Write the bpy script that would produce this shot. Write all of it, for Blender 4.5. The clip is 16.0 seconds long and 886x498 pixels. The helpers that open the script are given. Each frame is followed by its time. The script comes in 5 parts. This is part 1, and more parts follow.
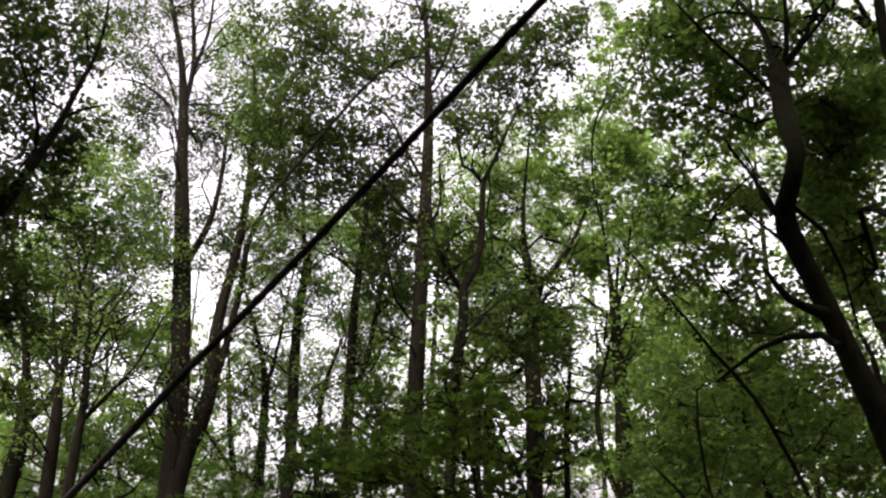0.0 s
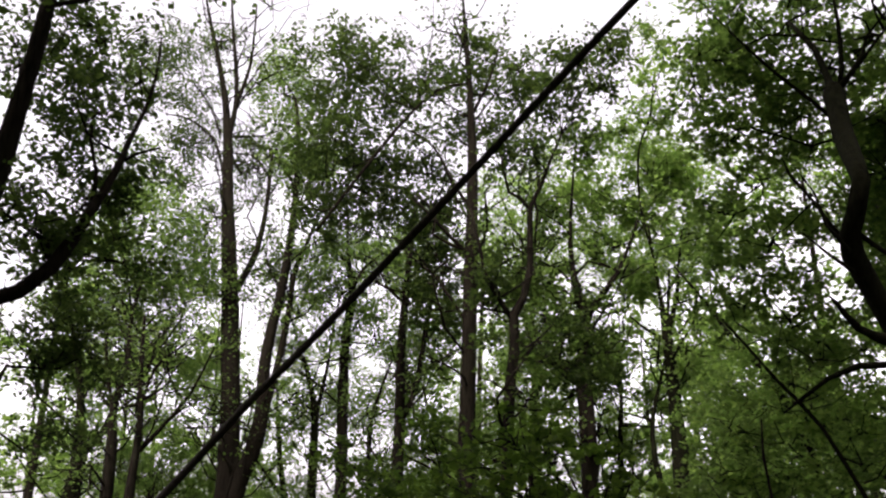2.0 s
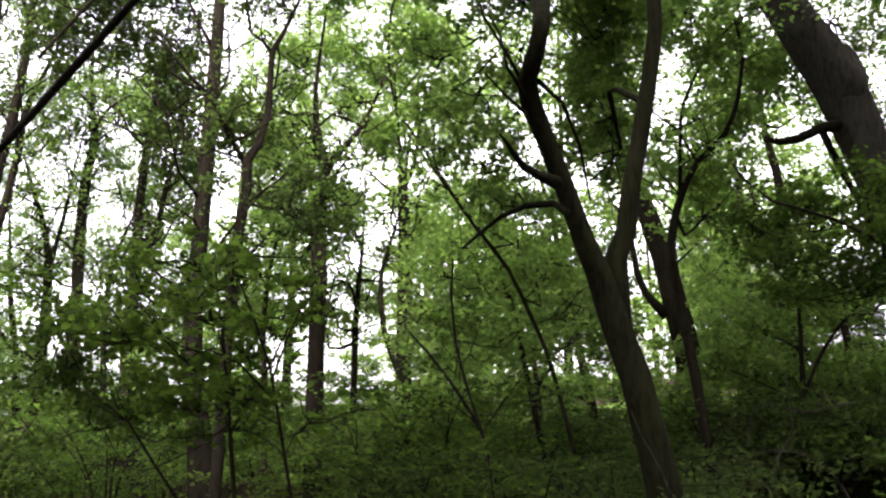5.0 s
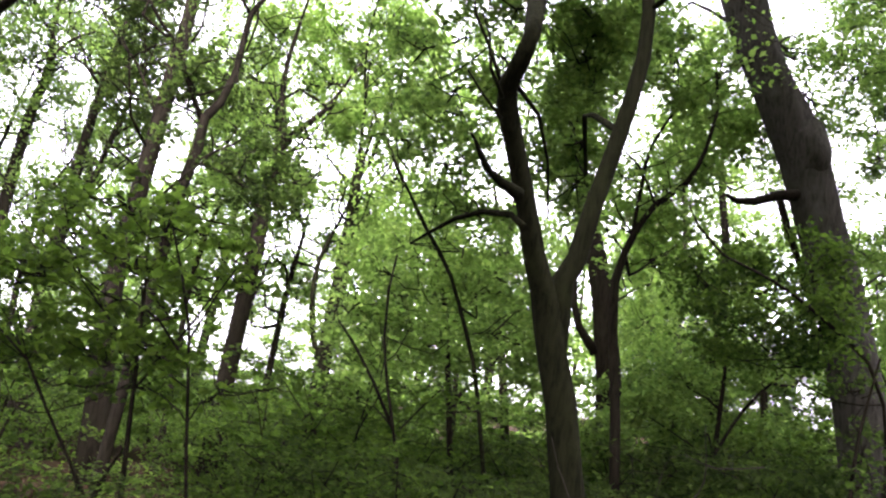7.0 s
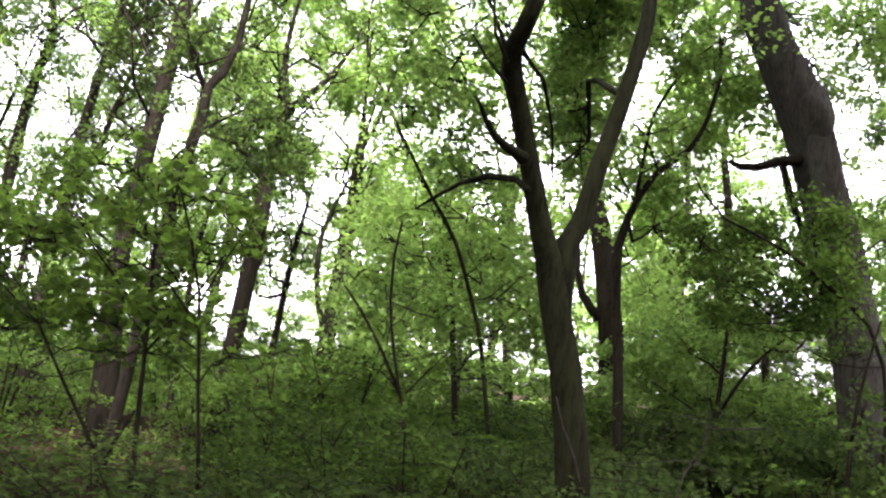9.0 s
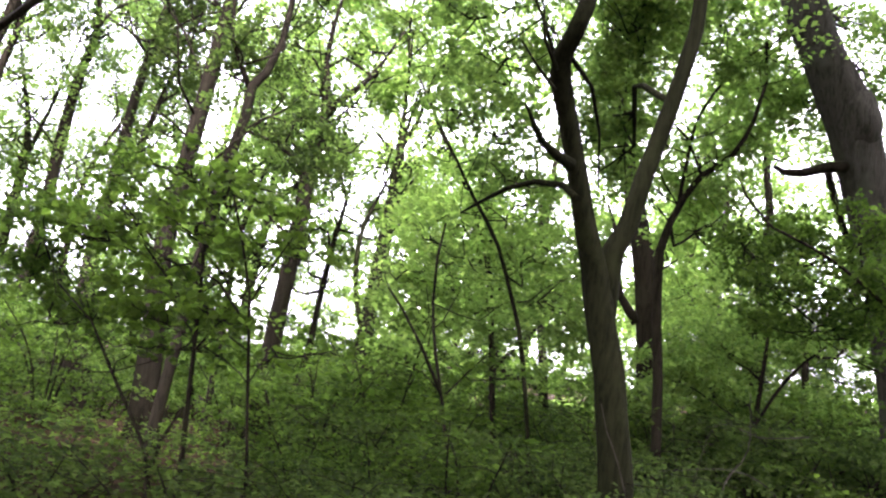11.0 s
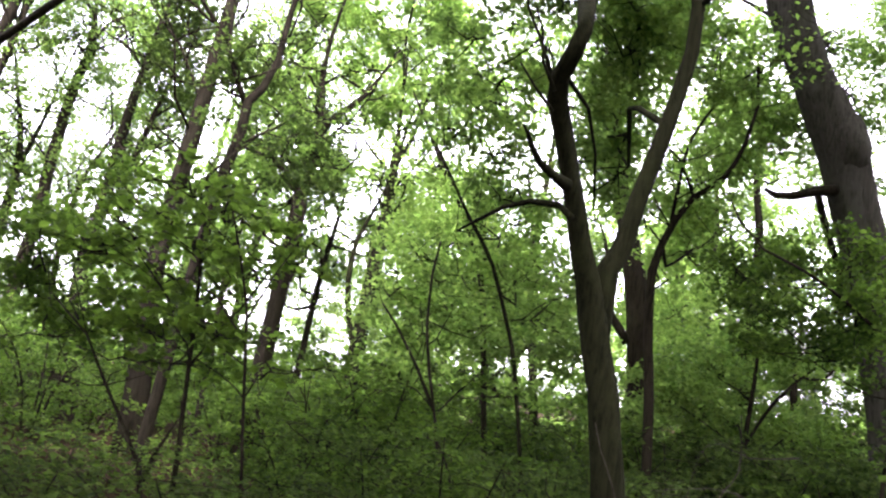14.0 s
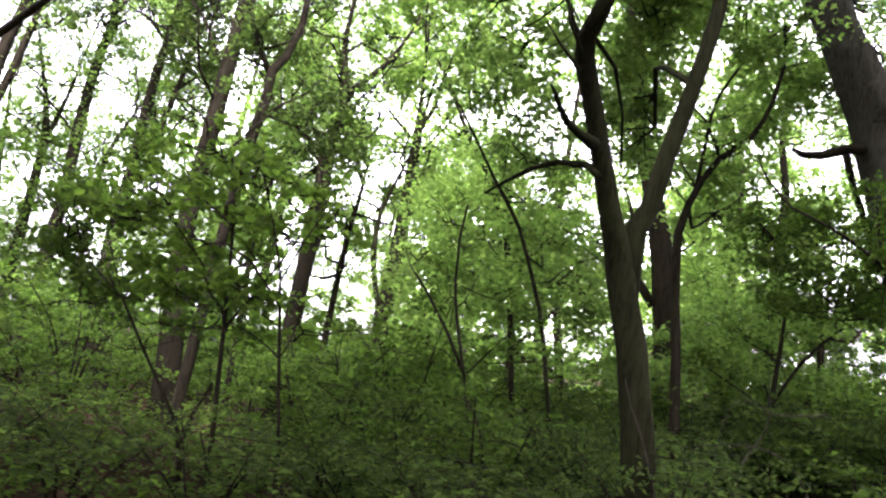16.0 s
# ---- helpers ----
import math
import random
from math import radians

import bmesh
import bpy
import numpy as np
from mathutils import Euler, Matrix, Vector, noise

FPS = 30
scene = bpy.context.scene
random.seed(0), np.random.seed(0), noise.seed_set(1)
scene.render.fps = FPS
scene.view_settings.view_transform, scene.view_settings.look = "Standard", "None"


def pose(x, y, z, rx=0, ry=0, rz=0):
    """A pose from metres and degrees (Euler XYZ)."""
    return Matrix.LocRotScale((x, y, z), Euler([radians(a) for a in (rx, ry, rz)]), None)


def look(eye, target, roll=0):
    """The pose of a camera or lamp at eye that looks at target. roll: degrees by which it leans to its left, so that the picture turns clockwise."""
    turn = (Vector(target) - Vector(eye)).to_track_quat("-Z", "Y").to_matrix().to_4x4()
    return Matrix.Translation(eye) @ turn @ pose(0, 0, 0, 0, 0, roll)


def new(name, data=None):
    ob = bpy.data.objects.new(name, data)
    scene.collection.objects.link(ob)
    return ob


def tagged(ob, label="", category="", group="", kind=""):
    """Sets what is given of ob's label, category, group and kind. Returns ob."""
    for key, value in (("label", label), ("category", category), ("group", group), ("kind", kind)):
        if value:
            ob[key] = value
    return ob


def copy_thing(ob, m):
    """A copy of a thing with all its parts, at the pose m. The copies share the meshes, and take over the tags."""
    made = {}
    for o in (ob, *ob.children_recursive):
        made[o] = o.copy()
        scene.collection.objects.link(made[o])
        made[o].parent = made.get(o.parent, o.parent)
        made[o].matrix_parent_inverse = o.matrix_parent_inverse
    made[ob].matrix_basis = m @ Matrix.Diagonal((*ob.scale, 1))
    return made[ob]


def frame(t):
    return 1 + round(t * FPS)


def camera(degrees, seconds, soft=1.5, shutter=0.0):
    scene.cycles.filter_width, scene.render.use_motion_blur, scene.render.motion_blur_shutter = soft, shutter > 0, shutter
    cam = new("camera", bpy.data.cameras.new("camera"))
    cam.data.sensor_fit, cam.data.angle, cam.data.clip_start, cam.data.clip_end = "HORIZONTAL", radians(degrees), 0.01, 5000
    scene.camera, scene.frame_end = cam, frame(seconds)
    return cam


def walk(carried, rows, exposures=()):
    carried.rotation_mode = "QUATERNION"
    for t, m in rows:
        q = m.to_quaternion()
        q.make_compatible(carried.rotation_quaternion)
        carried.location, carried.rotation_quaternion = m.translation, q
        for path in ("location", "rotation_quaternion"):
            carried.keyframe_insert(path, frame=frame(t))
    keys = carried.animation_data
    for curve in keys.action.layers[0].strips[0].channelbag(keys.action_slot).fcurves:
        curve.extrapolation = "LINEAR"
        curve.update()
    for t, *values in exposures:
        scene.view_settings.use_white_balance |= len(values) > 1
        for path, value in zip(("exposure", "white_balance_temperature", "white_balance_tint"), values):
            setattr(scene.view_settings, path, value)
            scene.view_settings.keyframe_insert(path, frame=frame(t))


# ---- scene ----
cam = camera(53.60, 16.0, soft=2.3, shutter=0.0)
PATH = [
    (0, pose(0.000, 0.000, 1.600, 108.00, -0.00, -0.00)),
    (0.5, pose(-0.008, 0.044, 1.670, 107.80, 0.65, 1.10)),
    (1, pose(-0.023, 0.026, 1.708, 109.25, 0.14, 0.97)),
    (1.5, pose(-0.082, 0.030, 1.718, 109.51, 0.42, 1.83)),
    (2, pose(-0.143, -0.039, 1.727, 109.27, 0.68, 2.87)),
    (2.5, pose(-0.145, -0.024, 1.689, 107.45, 1.34, 2.87)),
    (3, pose(-0.148, -0.001, 1.621, 105.08, 1.19, 3.15)),
    (3.5, pose(0.073, 0.020, 1.562, 103.90, -1.07, -0.97)),
    (4, pose(0.240, 0.191, 1.534, 102.46, -1.64, -7.16)),
    (4.5, pose(0.377, 0.114, 1.509, 100.93, 0.19, -8.40)),
    (5, pose(0.567, 0.015, 1.378, 100.92, 0.79, -11.49)),
    (7.5, pose(0.565, 0.271, 1.303, 101.87, -9.62, -17.75)),
    (8, pose(0.585, 0.210, 1.273, 100.94, -7.47, -17.79)),
    (8.5, pose(0.584, 0.164, 1.256, 100.28, -7.51, -17.84)),
    (9, pose(0.534, 0.193, 1.243, 100.09, -8.59, -17.28)),
    (11.5, pose(0.400, 0.159, 1.306, 99.45, -9.76, -15.35)),
    (12, pose(0.409, 0.150, 1.326, 100.03, -9.62, -15.56)),
    (12.5, pose(0.399, 0.148, 1.320, 100.40, -8.53, -15.42)),
    (13, pose(0.387, 0.154, 1.340, 100.61, -10.04, -15.69)),
    (13.5, pose(0.377, 0.139, 1.309, 100.83, -9.61, -16.01)),
    (14, pose(0.334, 0.136, 1.266, 100.77, -10.42, -16.31)),
    (14.5, pose(0.307, 0.128, 1.207, 100.79, -9.73, -16.02)),
    (15, pose(0.312, 0.163, 1.201, 100.19, -9.06, -15.38)),
    (15.5, pose(0.284, 0.139, 1.181, 99.13, -8.49, -14.82)),
    (16, pose(0.277, 0.099, 1.174, 98.63, -9.89, -14.81)),
]
walk(cam, PATH, [(0.0, 1.84, 6640, 24), (1.0, 1.82, 6640, 24), (3.0, 1.66, 6630, 25), (3.6, 2.08, 6590, 27), (5.0, 3.03, 6430, 25), (8.0, 3.85, 6220, 28), (12.0, 4.17, 6220, 26), (14.0, 3.97, 6240, 25), (16.0, 3.95, 6280, 24)])

# ---- light: bright overcast sky ----
SUN_UP, SUN_TURN = radians(58), radians(200)
world = bpy.data.worlds.new("overcast_sky")
scene.world = world
world.use_nodes = True
wn = world.node_tree
sky = wn.nodes.new("ShaderNodeTexSky")
sky.sky_type, sky.sun_disc = "NISHITA", False
sky.sun_elevation, sky.sun_rotation = SUN_UP, SUN_TURN
sky.air_density, sky.dust_density, sky.ozone_density = 1.0, 4.0, 1.0
grey = wn.nodes.new("ShaderNodeHueSaturation")
grey.inputs["Saturation"].default_value = 0.12
wn.links.new(sky.outputs["Color"], grey.inputs["Color"])
back = wn.nodes["Background"]
back.inputs["Strength"].default_value = 0.15
wn.links.new(grey.outputs["Color"], back.inputs["Color"])
sun_data = bpy.data.lights.new("sun", "SUN")
sun_data.energy, sun_data.angle, sun_data.color = 0.8, radians(25), (1.0, 0.97, 0.92)
sun = new("sun", sun_data)
sun.matrix_world = look((0, 0, 30), (30 * math.sin(SUN_TURN + math.pi) / math.tan(SUN_UP), 30 * math.cos(SUN_TURN + math.pi) / math.tan(SUN_UP), 0))

# ---- materials ----
def material(name):
    m = bpy.data.materials.new(name)
    m.use_nodes = True
    nt = m.node_tree
    nt.nodes.clear()
    return m, nt


def node(nt, kind, **values):
    n = nt.nodes.new(kind)
    for key, value in values.items():
        n.inputs[key.replace("_", " ")].default_value = value
    return n


def ramp(nt, fac, stops):
    r = nt.nodes.new("ShaderNodeValToRGB")
    while len(r.color_ramp.elements) < len(stops):
        r.color_ramp.elements.new(0.5)
    for el, (at, col) in zip(r.color_ramp.elements, stops):
        el.position, el.color = at, (*col, 1)
    nt.links.new(fac, r.inputs["Fac"])
    return r.outputs["Color"]


def bark_material(name, dark, mid, pale, scale=9.0, relief=0.6):
    """Furrowed bark: long vertical plates, moss and pale lichen blotches."""
    m, nt = material(name)
    co = nt.nodes.new("ShaderNodeTexCoord")
    mp = node(nt, "ShaderNodeMapping", Scale=(1, 1, 0.16))
    nt.links.new(co.outputs["Object"], mp.inputs["Vector"])
    furrow = node(nt, "ShaderNodeTexNoise", Scale=scale * 3.2, Detail=6.0, Roughness=0.65, Distortion=0.6)
    nt.links.new(mp.outputs["Vector"], furrow.inputs["Vector"])
    blotch = node(nt, "ShaderNodeTexNoise", Scale=2.3, Detail=5.0, Roughness=0.6)
    nt.links.new(co.outputs["Object"], blotch.inputs["Vector"])
    base = ramp(nt, furrow.outputs["Fac"], [(0.34, dark), (0.52, mid), (0.75, tuple(c * 1.35 for c in mid))])
    lichen = ramp(nt, blotch.outputs["Fac"], [(0.54, (0, 0, 0)), (0.70, (0.75, 0.75, 0.75))])
    mix = nt.nodes.new("ShaderNodeMix")
    mix.data_type = "RGBA"
    nt.links.new(lichen, mix.inputs["Factor"])
    nt.links.new(base, mix.inputs["A"])
    mix.inputs["B"].default_value = (*pale, 1)
    bump = node(nt, "ShaderNodeBump", Strength=relief, Distance=0.03)
    nt.links.new(furrow.outputs["Fac"], bump.inputs["Height"])
    p = node(nt, "ShaderNodeBsdfPrincipled", Roughness=0.9)
    p.inputs["Specular IOR Level"].default_value = 0.03
    nt.links.new(mix.outputs["Result"], p.inputs["Base Color"])
    nt.links.new(bump.outputs["Normal"], p.inputs["Normal"])
    out = nt.nodes.new("ShaderNodeOutputMaterial")
    nt.links.new(p.outputs["BSDF"], out.inputs["Surface"])
    return m


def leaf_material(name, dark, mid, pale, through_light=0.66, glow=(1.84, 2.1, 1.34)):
    """Thin leaf: each leaf its own tint, light passes through it."""
    m, nt = material(name)
    geo = nt.nodes.new("ShaderNodeNewGeometry")
    co = nt.nodes.new("ShaderNodeTexCoord")
    patch = node(nt, "ShaderNodeTexNoise", Scale=0.9, Detail=3.0)
    nt.links.new(co.outputs["Object"], patch.inputs["Vector"])
    add = nt.nodes.new("ShaderNodeMath")
    add.operation = "MULTIPLY_ADD"
    nt.links.new(patch.outputs["Fac"], add.inputs[0])
    add.inputs[1].default_value = 0.9
    half = nt.nodes.new("ShaderNodeMath")
    half.operation = "MULTIPLY_ADD"
    nt.links.new(geo.outputs["Random Per Island"], half.inputs[0])
    half.inputs[1].default_value, half.inputs[2].default_value = 0.7, -0.3
    nt.links.new(half.outputs[0], add.inputs[2])
    col = ramp(nt, add.outputs[0], [(0.1, dark), (0.5, mid), (0.95, pale)])
    p = node(nt, "ShaderNodeBsdfPrincipled", Roughness=0.55)
    p.inputs["Specular IOR Level"].default_value = 0.05
    nt.links.new(col, p.inputs["Base Color"])
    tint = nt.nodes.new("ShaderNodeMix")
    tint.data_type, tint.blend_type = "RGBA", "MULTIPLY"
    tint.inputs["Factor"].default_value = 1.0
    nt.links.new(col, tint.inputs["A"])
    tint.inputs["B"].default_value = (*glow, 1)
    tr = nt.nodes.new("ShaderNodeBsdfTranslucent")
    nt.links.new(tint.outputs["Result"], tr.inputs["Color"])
    mix = nt.nodes.new("ShaderNodeMixShader")
    mix.inputs["Fac"].default_value = through_light
    nt.links.new(p.outputs["BSDF"], mix.inputs[1])
    nt.links.new(tr.outputs["BSDF"], mix.inputs[2])
    out = nt.nodes.new("ShaderNodeOutputMaterial")
    nt.links.new(mix.outputs[0], out.inputs["Surface"])
    return m


def plain_material(name, col_a, col_b, scale=4.0, rough=0.8, relief=0.15, gloss=0.5):
    m, nt = material(name)
    co = nt.nodes.new("ShaderNodeTexCoord")
    n1 = node(nt, "ShaderNodeTexNoise", Scale=scale, Detail=6.0, Roughness=0.65)
    n2 = node(nt, "ShaderNodeTexNoise", Scale=scale * 9, Detail=4.0, Roughness=0.6)
    for n in (n1, n2):
        nt.links.new(co.outputs["Object"], n.inputs["Vector"])
    avg = nt.nodes.new("ShaderNodeMath")
    avg.operation = "ADD"
    nt.links.new(n1.outputs["Fac"], avg.inputs[0])
    nt.links.new(n2.outputs["Fac"], avg.inputs[1])
    scaled = nt.nodes.new("ShaderNodeMath")
    scaled.operation = "MULTIPLY"
    scaled.inputs[1].default_value = 0.5
    nt.links.new(avg.outputs[0], scaled.inputs[0])
    col = ramp(nt, scaled.outputs[0], [(0.38, col_a), (0.62, col_b)])
    bump = node(nt, "ShaderNodeBump", Strength=relief, Distance=0.02)
    nt.links.new(n2.outputs["Fac"], bump.inputs["Height"])
    p = node(nt, "ShaderNodeBsdfPrincipled", Roughness=rough)
    p.inputs["Specular IOR Level"].default_value = gloss
    nt.links.new(col, p.inputs["Base Color"])
    nt.links.new(bump.outputs["Normal"], p.inputs["Normal"])
    out = nt.nodes.new("ShaderNodeOutputMaterial")
    nt.links.new(p.outputs["BSDF"], out.inputs["Surface"])
    return m


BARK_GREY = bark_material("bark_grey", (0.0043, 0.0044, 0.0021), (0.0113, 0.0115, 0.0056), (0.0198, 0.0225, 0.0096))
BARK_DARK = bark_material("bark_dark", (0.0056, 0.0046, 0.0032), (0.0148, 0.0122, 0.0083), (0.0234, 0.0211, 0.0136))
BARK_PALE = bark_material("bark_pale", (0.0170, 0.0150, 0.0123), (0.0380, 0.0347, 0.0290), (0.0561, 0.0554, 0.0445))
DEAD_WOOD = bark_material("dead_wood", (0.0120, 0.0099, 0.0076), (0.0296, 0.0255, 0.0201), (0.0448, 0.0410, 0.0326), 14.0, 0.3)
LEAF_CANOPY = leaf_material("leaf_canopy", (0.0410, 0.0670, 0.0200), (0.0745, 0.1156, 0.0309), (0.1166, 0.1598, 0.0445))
# Darkened copy of the canopy leaf: woodland shade is put into its colour.
LEAF_SHADED = leaf_material("leaf_shaded", (0.0167, 0.0272, 0.0087), (0.0306, 0.0466, 0.0133), (0.0486, 0.0661, 0.0188))
# Paler copy of the canopy leaf, with the backlight put into its colour.
LEAF_BACKLIT = leaf_material("leaf_backlit", (0.0648, 0.1026, 0.0279), (0.1058, 0.1598, 0.0436), (0.1555, 0.2074, 0.0613), 0.70)
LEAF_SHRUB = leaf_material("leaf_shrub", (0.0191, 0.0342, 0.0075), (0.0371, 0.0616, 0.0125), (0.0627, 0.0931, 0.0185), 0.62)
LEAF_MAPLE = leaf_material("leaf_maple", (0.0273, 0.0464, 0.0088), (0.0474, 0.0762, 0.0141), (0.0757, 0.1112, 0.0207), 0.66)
LEAF_FALLEN = plain_material("leaf_fallen", (0.0150, 0.0102, 0.0054), (0.0435, 0.0277, 0.0147), 6.0, 0.9, 0.15, 0.04)
SOIL = plain_material("forest_soil", (0.0104, 0.0074, 0.0038), (0.0256, 0.0173, 0.0093), 2.2, 0.95, 0.6, 0.02)
SIDING = plain_material("pale_siding", (0.2400, 0.2480, 0.2560), (0.3040, 0.3040, 0.3040), 0.8, 0.55, 0.05)
TRIM = plain_material("white_trim", (0.74, 0.74, 0.73), (0.82, 0.82, 0.81), 2.0, 0.5, 0.03)
SHINGLE = plain_material("roof_shingle", (0.05, 0.05, 0.055), (0.12, 0.115, 0.11), 3.0, 0.9, 0.5)
PANE = plain_material("window_pane", (0.02, 0.025, 0.03), (0.035, 0.04, 0.045), 1.0, 0.08, 0.0)


# ---- building blocks ----
rng = np.random.default_rng(7)


def mesh_from(name, verts, faces, mat, smooth=True):
    """A mesh from arrays: faces is an (n, k) array of corner indices."""
    me = bpy.data.meshes.new(name)
    verts, faces = np.asarray(verts, np.float32), np.asarray(faces, np.int32)
    n, k = faces.shape
    me.vertices.add(len(verts))
    me.vertices.foreach_set("co", verts.ravel())
    me.loops.add(n * k)
    me.loops.foreach_set("vertex_index", faces.ravel())
    me.polygons.add(n)
    me.polygons.foreach_set("loop_start", np.arange(0, n * k, k, dtype=np.int32))
    me.update(calc_edges=True)
    me.polygons.foreach_set("use_smooth", np.full(n, smooth))
    me.materials.append(mat)
    return me


def part(name, me, parent, label=""):
    ob = new(name, me)
    ob.parent = parent
    return tagged(ob, label)


def thing(name, at, label, category, group=""):
    ob = new(name)
    ob.location = at
    ob.empty_display_size = 0.2
    return tagged(ob, label, category, group)


def spline(points, step):
    """A smooth run of (x, y, z, radius) through the points, about step apart."""
    p = np.array(points, float)
    q = np.vstack([2 * p[0] - p[1], p, 2 * p[-1] - p[-2]])
    out = []
    for i in range(len(p) - 1):
        a, b, c, d = q[i:i + 4]
        n = max(1, int(np.linalg.norm((c - b)[:3]) / step))
        for t in np.arange(n) / n:
            out.append(0.5 * (2 * b + (c - a) * t + (2 * a - 5 * b + 4 * c - d) * t * t + (3 * b - a - 3 * c + d) * t ** 3))
    out.append(p[-1])
    out = np.array(out)
    out[:, 3] = np.maximum(out[:, 3], 0.002)
    return out


def tube(run, sides=8, rough=0.0, seed=0):
    """Corners and faces of a limb along a run of (x, y, z, radius), with knobbly sides and closed ends."""
    pts, rad = run[:, :3], run[:, 3]
    tan = np.gradient(pts, axis=0)
    tan /= np.linalg.norm(tan, axis=1)[:, None] + 1e-9
    u = np.cross(tan[0], (0.3, 1.0, 0.1))
    ring, verts = np.linspace(0, 2 * np.pi, sides, endpoint=False), []
    for i in range(len(pts)):
        u = u - tan[i] * (u @ tan[i])
        u /= np.linalg.norm(u)
        v = np.cross(tan[i], u)
        r = np.full(sides, rad[i])
        if rough:
            r = r * np.array([1 + rough * noise.noise(Vector((2.2 * np.cos(a) + seed, 2.2 * np.sin(a), i * 0.35))) for a in ring])
        verts.append(pts[i] + np.cos(ring)[:, None] * r[:, None] * u + np.sin(ring)[:, None] * r[:, None] * v)
    n = len(pts)
    verts.append(pts[[0, -1]])
    verts = np.vstack(verts)
    i, j = np.meshgrid(np.arange(n - 1), np.arange(sides), indexing="ij")
    a, b = (i * sides + j).ravel(), (i * sides + (j + 1) % sides).ravel()
    quads = np.stack([a, b, b + sides, a + sides], 1)
    k = np.arange(sides)
    first = np.stack([np.full(sides, n * sides), (k + 1) % sides, k, k], 1)
    last = np.stack([np.full(sides, n * sides + 1), (n - 1) * sides + k, (n - 1) * sides + (k + 1) % sides, (n - 1) * sides + k], 1)
    tri = np.vstack([np.stack([quads[:, 0], quads[:, 1], quads[:, 2]], 1), np.stack([quads[:, 0], quads[:, 2], quads[:, 3]], 1), first[:, :3], last[:, :3]])
    return verts, tri


def joined(pieces):
    verts, faces, at = [], [], 0
    for v, f in pieces:
        verts.append(v)
        faces.append(f + at)
        at += len(v)
    return np.vstack(verts), np.vstack(faces)


def leaves(centres, size, droop=0.4, spread=0.95, full=False):
    """Folded leaf blades, one at each centre, tilted every way about the level."""
    n = len(centres)
    az = rng.uniform(0, 2 * np.pi, n)
    dirv = np.stack([np.cos(az), np.sin(az), rng.normal(-droop, 0.3, n)], 1)
    dirv /= np.linalg.norm(dirv, axis=1)[:, None]
    up = np.stack([rng.normal(0, spread, n), rng.normal(0, spread, n), np.ones(n)], 1)
    side = np.cross(dirv, up)
    side /= np.linalg.norm(side, axis=1)[:, None] + 1e-9
    nrm = np.cross(side, dirv)
    length = (size * rng.uniform(0.65, 1.25, n))[:, None]
    wide, fold = length * 0.36, length * 0.10
    base, tip = centres - dirv * length * 0.5, centres + dirv * length * 0.5 - nrm * fold * 0.6
    if full:
        l1, l2 = centres - dirv * length * 0.18 + side * wide + nrm * fold, centres + dirv * length * 0.2 + side * wide * 0.8 + nrm * fold
        r1, r2 = centres - dirv * length * 0.18 - side * wide + nrm * fold, centres + dirv * length * 0.2 - side * wide * 0.8 + nrm * fold
        verts = np.stack([base, l1, l2, tip, r2, r1], 1).reshape(-1, 3)
        o = (np.arange(n) * 6)[:, None]
        faces = np.stack([o + np.array(c) for c in ((0, 2, 1), (0, 3, 2), (0, 4, 3), (0, 5, 4))], 1).reshape(-1, 3)
    else:
        mid = centres - dirv * length * 0.05 + nrm * fold
        verts = np.stack([base, mid + side * wide, tip, mid - side * wide], 1).reshape(-1, 3)
        o = (np.arange(n) * 4)[:, None]
        faces = np.stack([o + np.array(c) for c in ((0, 2, 1), (0, 3, 2))], 1).reshape(-1, 3)
    return verts, faces


def sprays(centre, radii, count, flat=0.5, spray=11, clumps=None):
    """Centres of about count leaves: twig sprays gathered into uneven clumps inside an ellipsoid."""
    k = clumps or max(6, int(count / 110))
    c = rng.normal(0, 1, (k, 3))
    c /= np.linalg.norm(c, axis=1)[:, None]
    c *= rng.uniform(0.1, 1.0, (k, 1)) ** (1 / 2.2)
    m = max(1, int(count / spray))
    which = rng.integers(0, k, m)
    size = np.where(rng.uniform(0, 1, m) < 0.9, rng.uniform(0.09, 0.30, k)[which], 0.42)[:, None]
    s = (c[which] + rng.normal(0, 1, (m, 3)) * size * (0.9, 0.9, 0.5)) * radii
    s = s + centre
    az, along = rng.uniform(0, 2 * np.pi, m), np.linspace(0, 1, spray)
    twig = np.stack([np.cos(az), np.sin(az), rng.normal(0.0, flat, m)], 1) * (rng.uniform(0.2, 0.5, m) * min(1.0, 0.45 + 0.6 * radii[0]))[:, None]
    p = s[:, None, :] + twig[:, None, :] * along[None, :, None] + rng.normal(0, 0.045, (m, spray, 3))
    return p.reshape(-1, 3), c * radii + centre, s


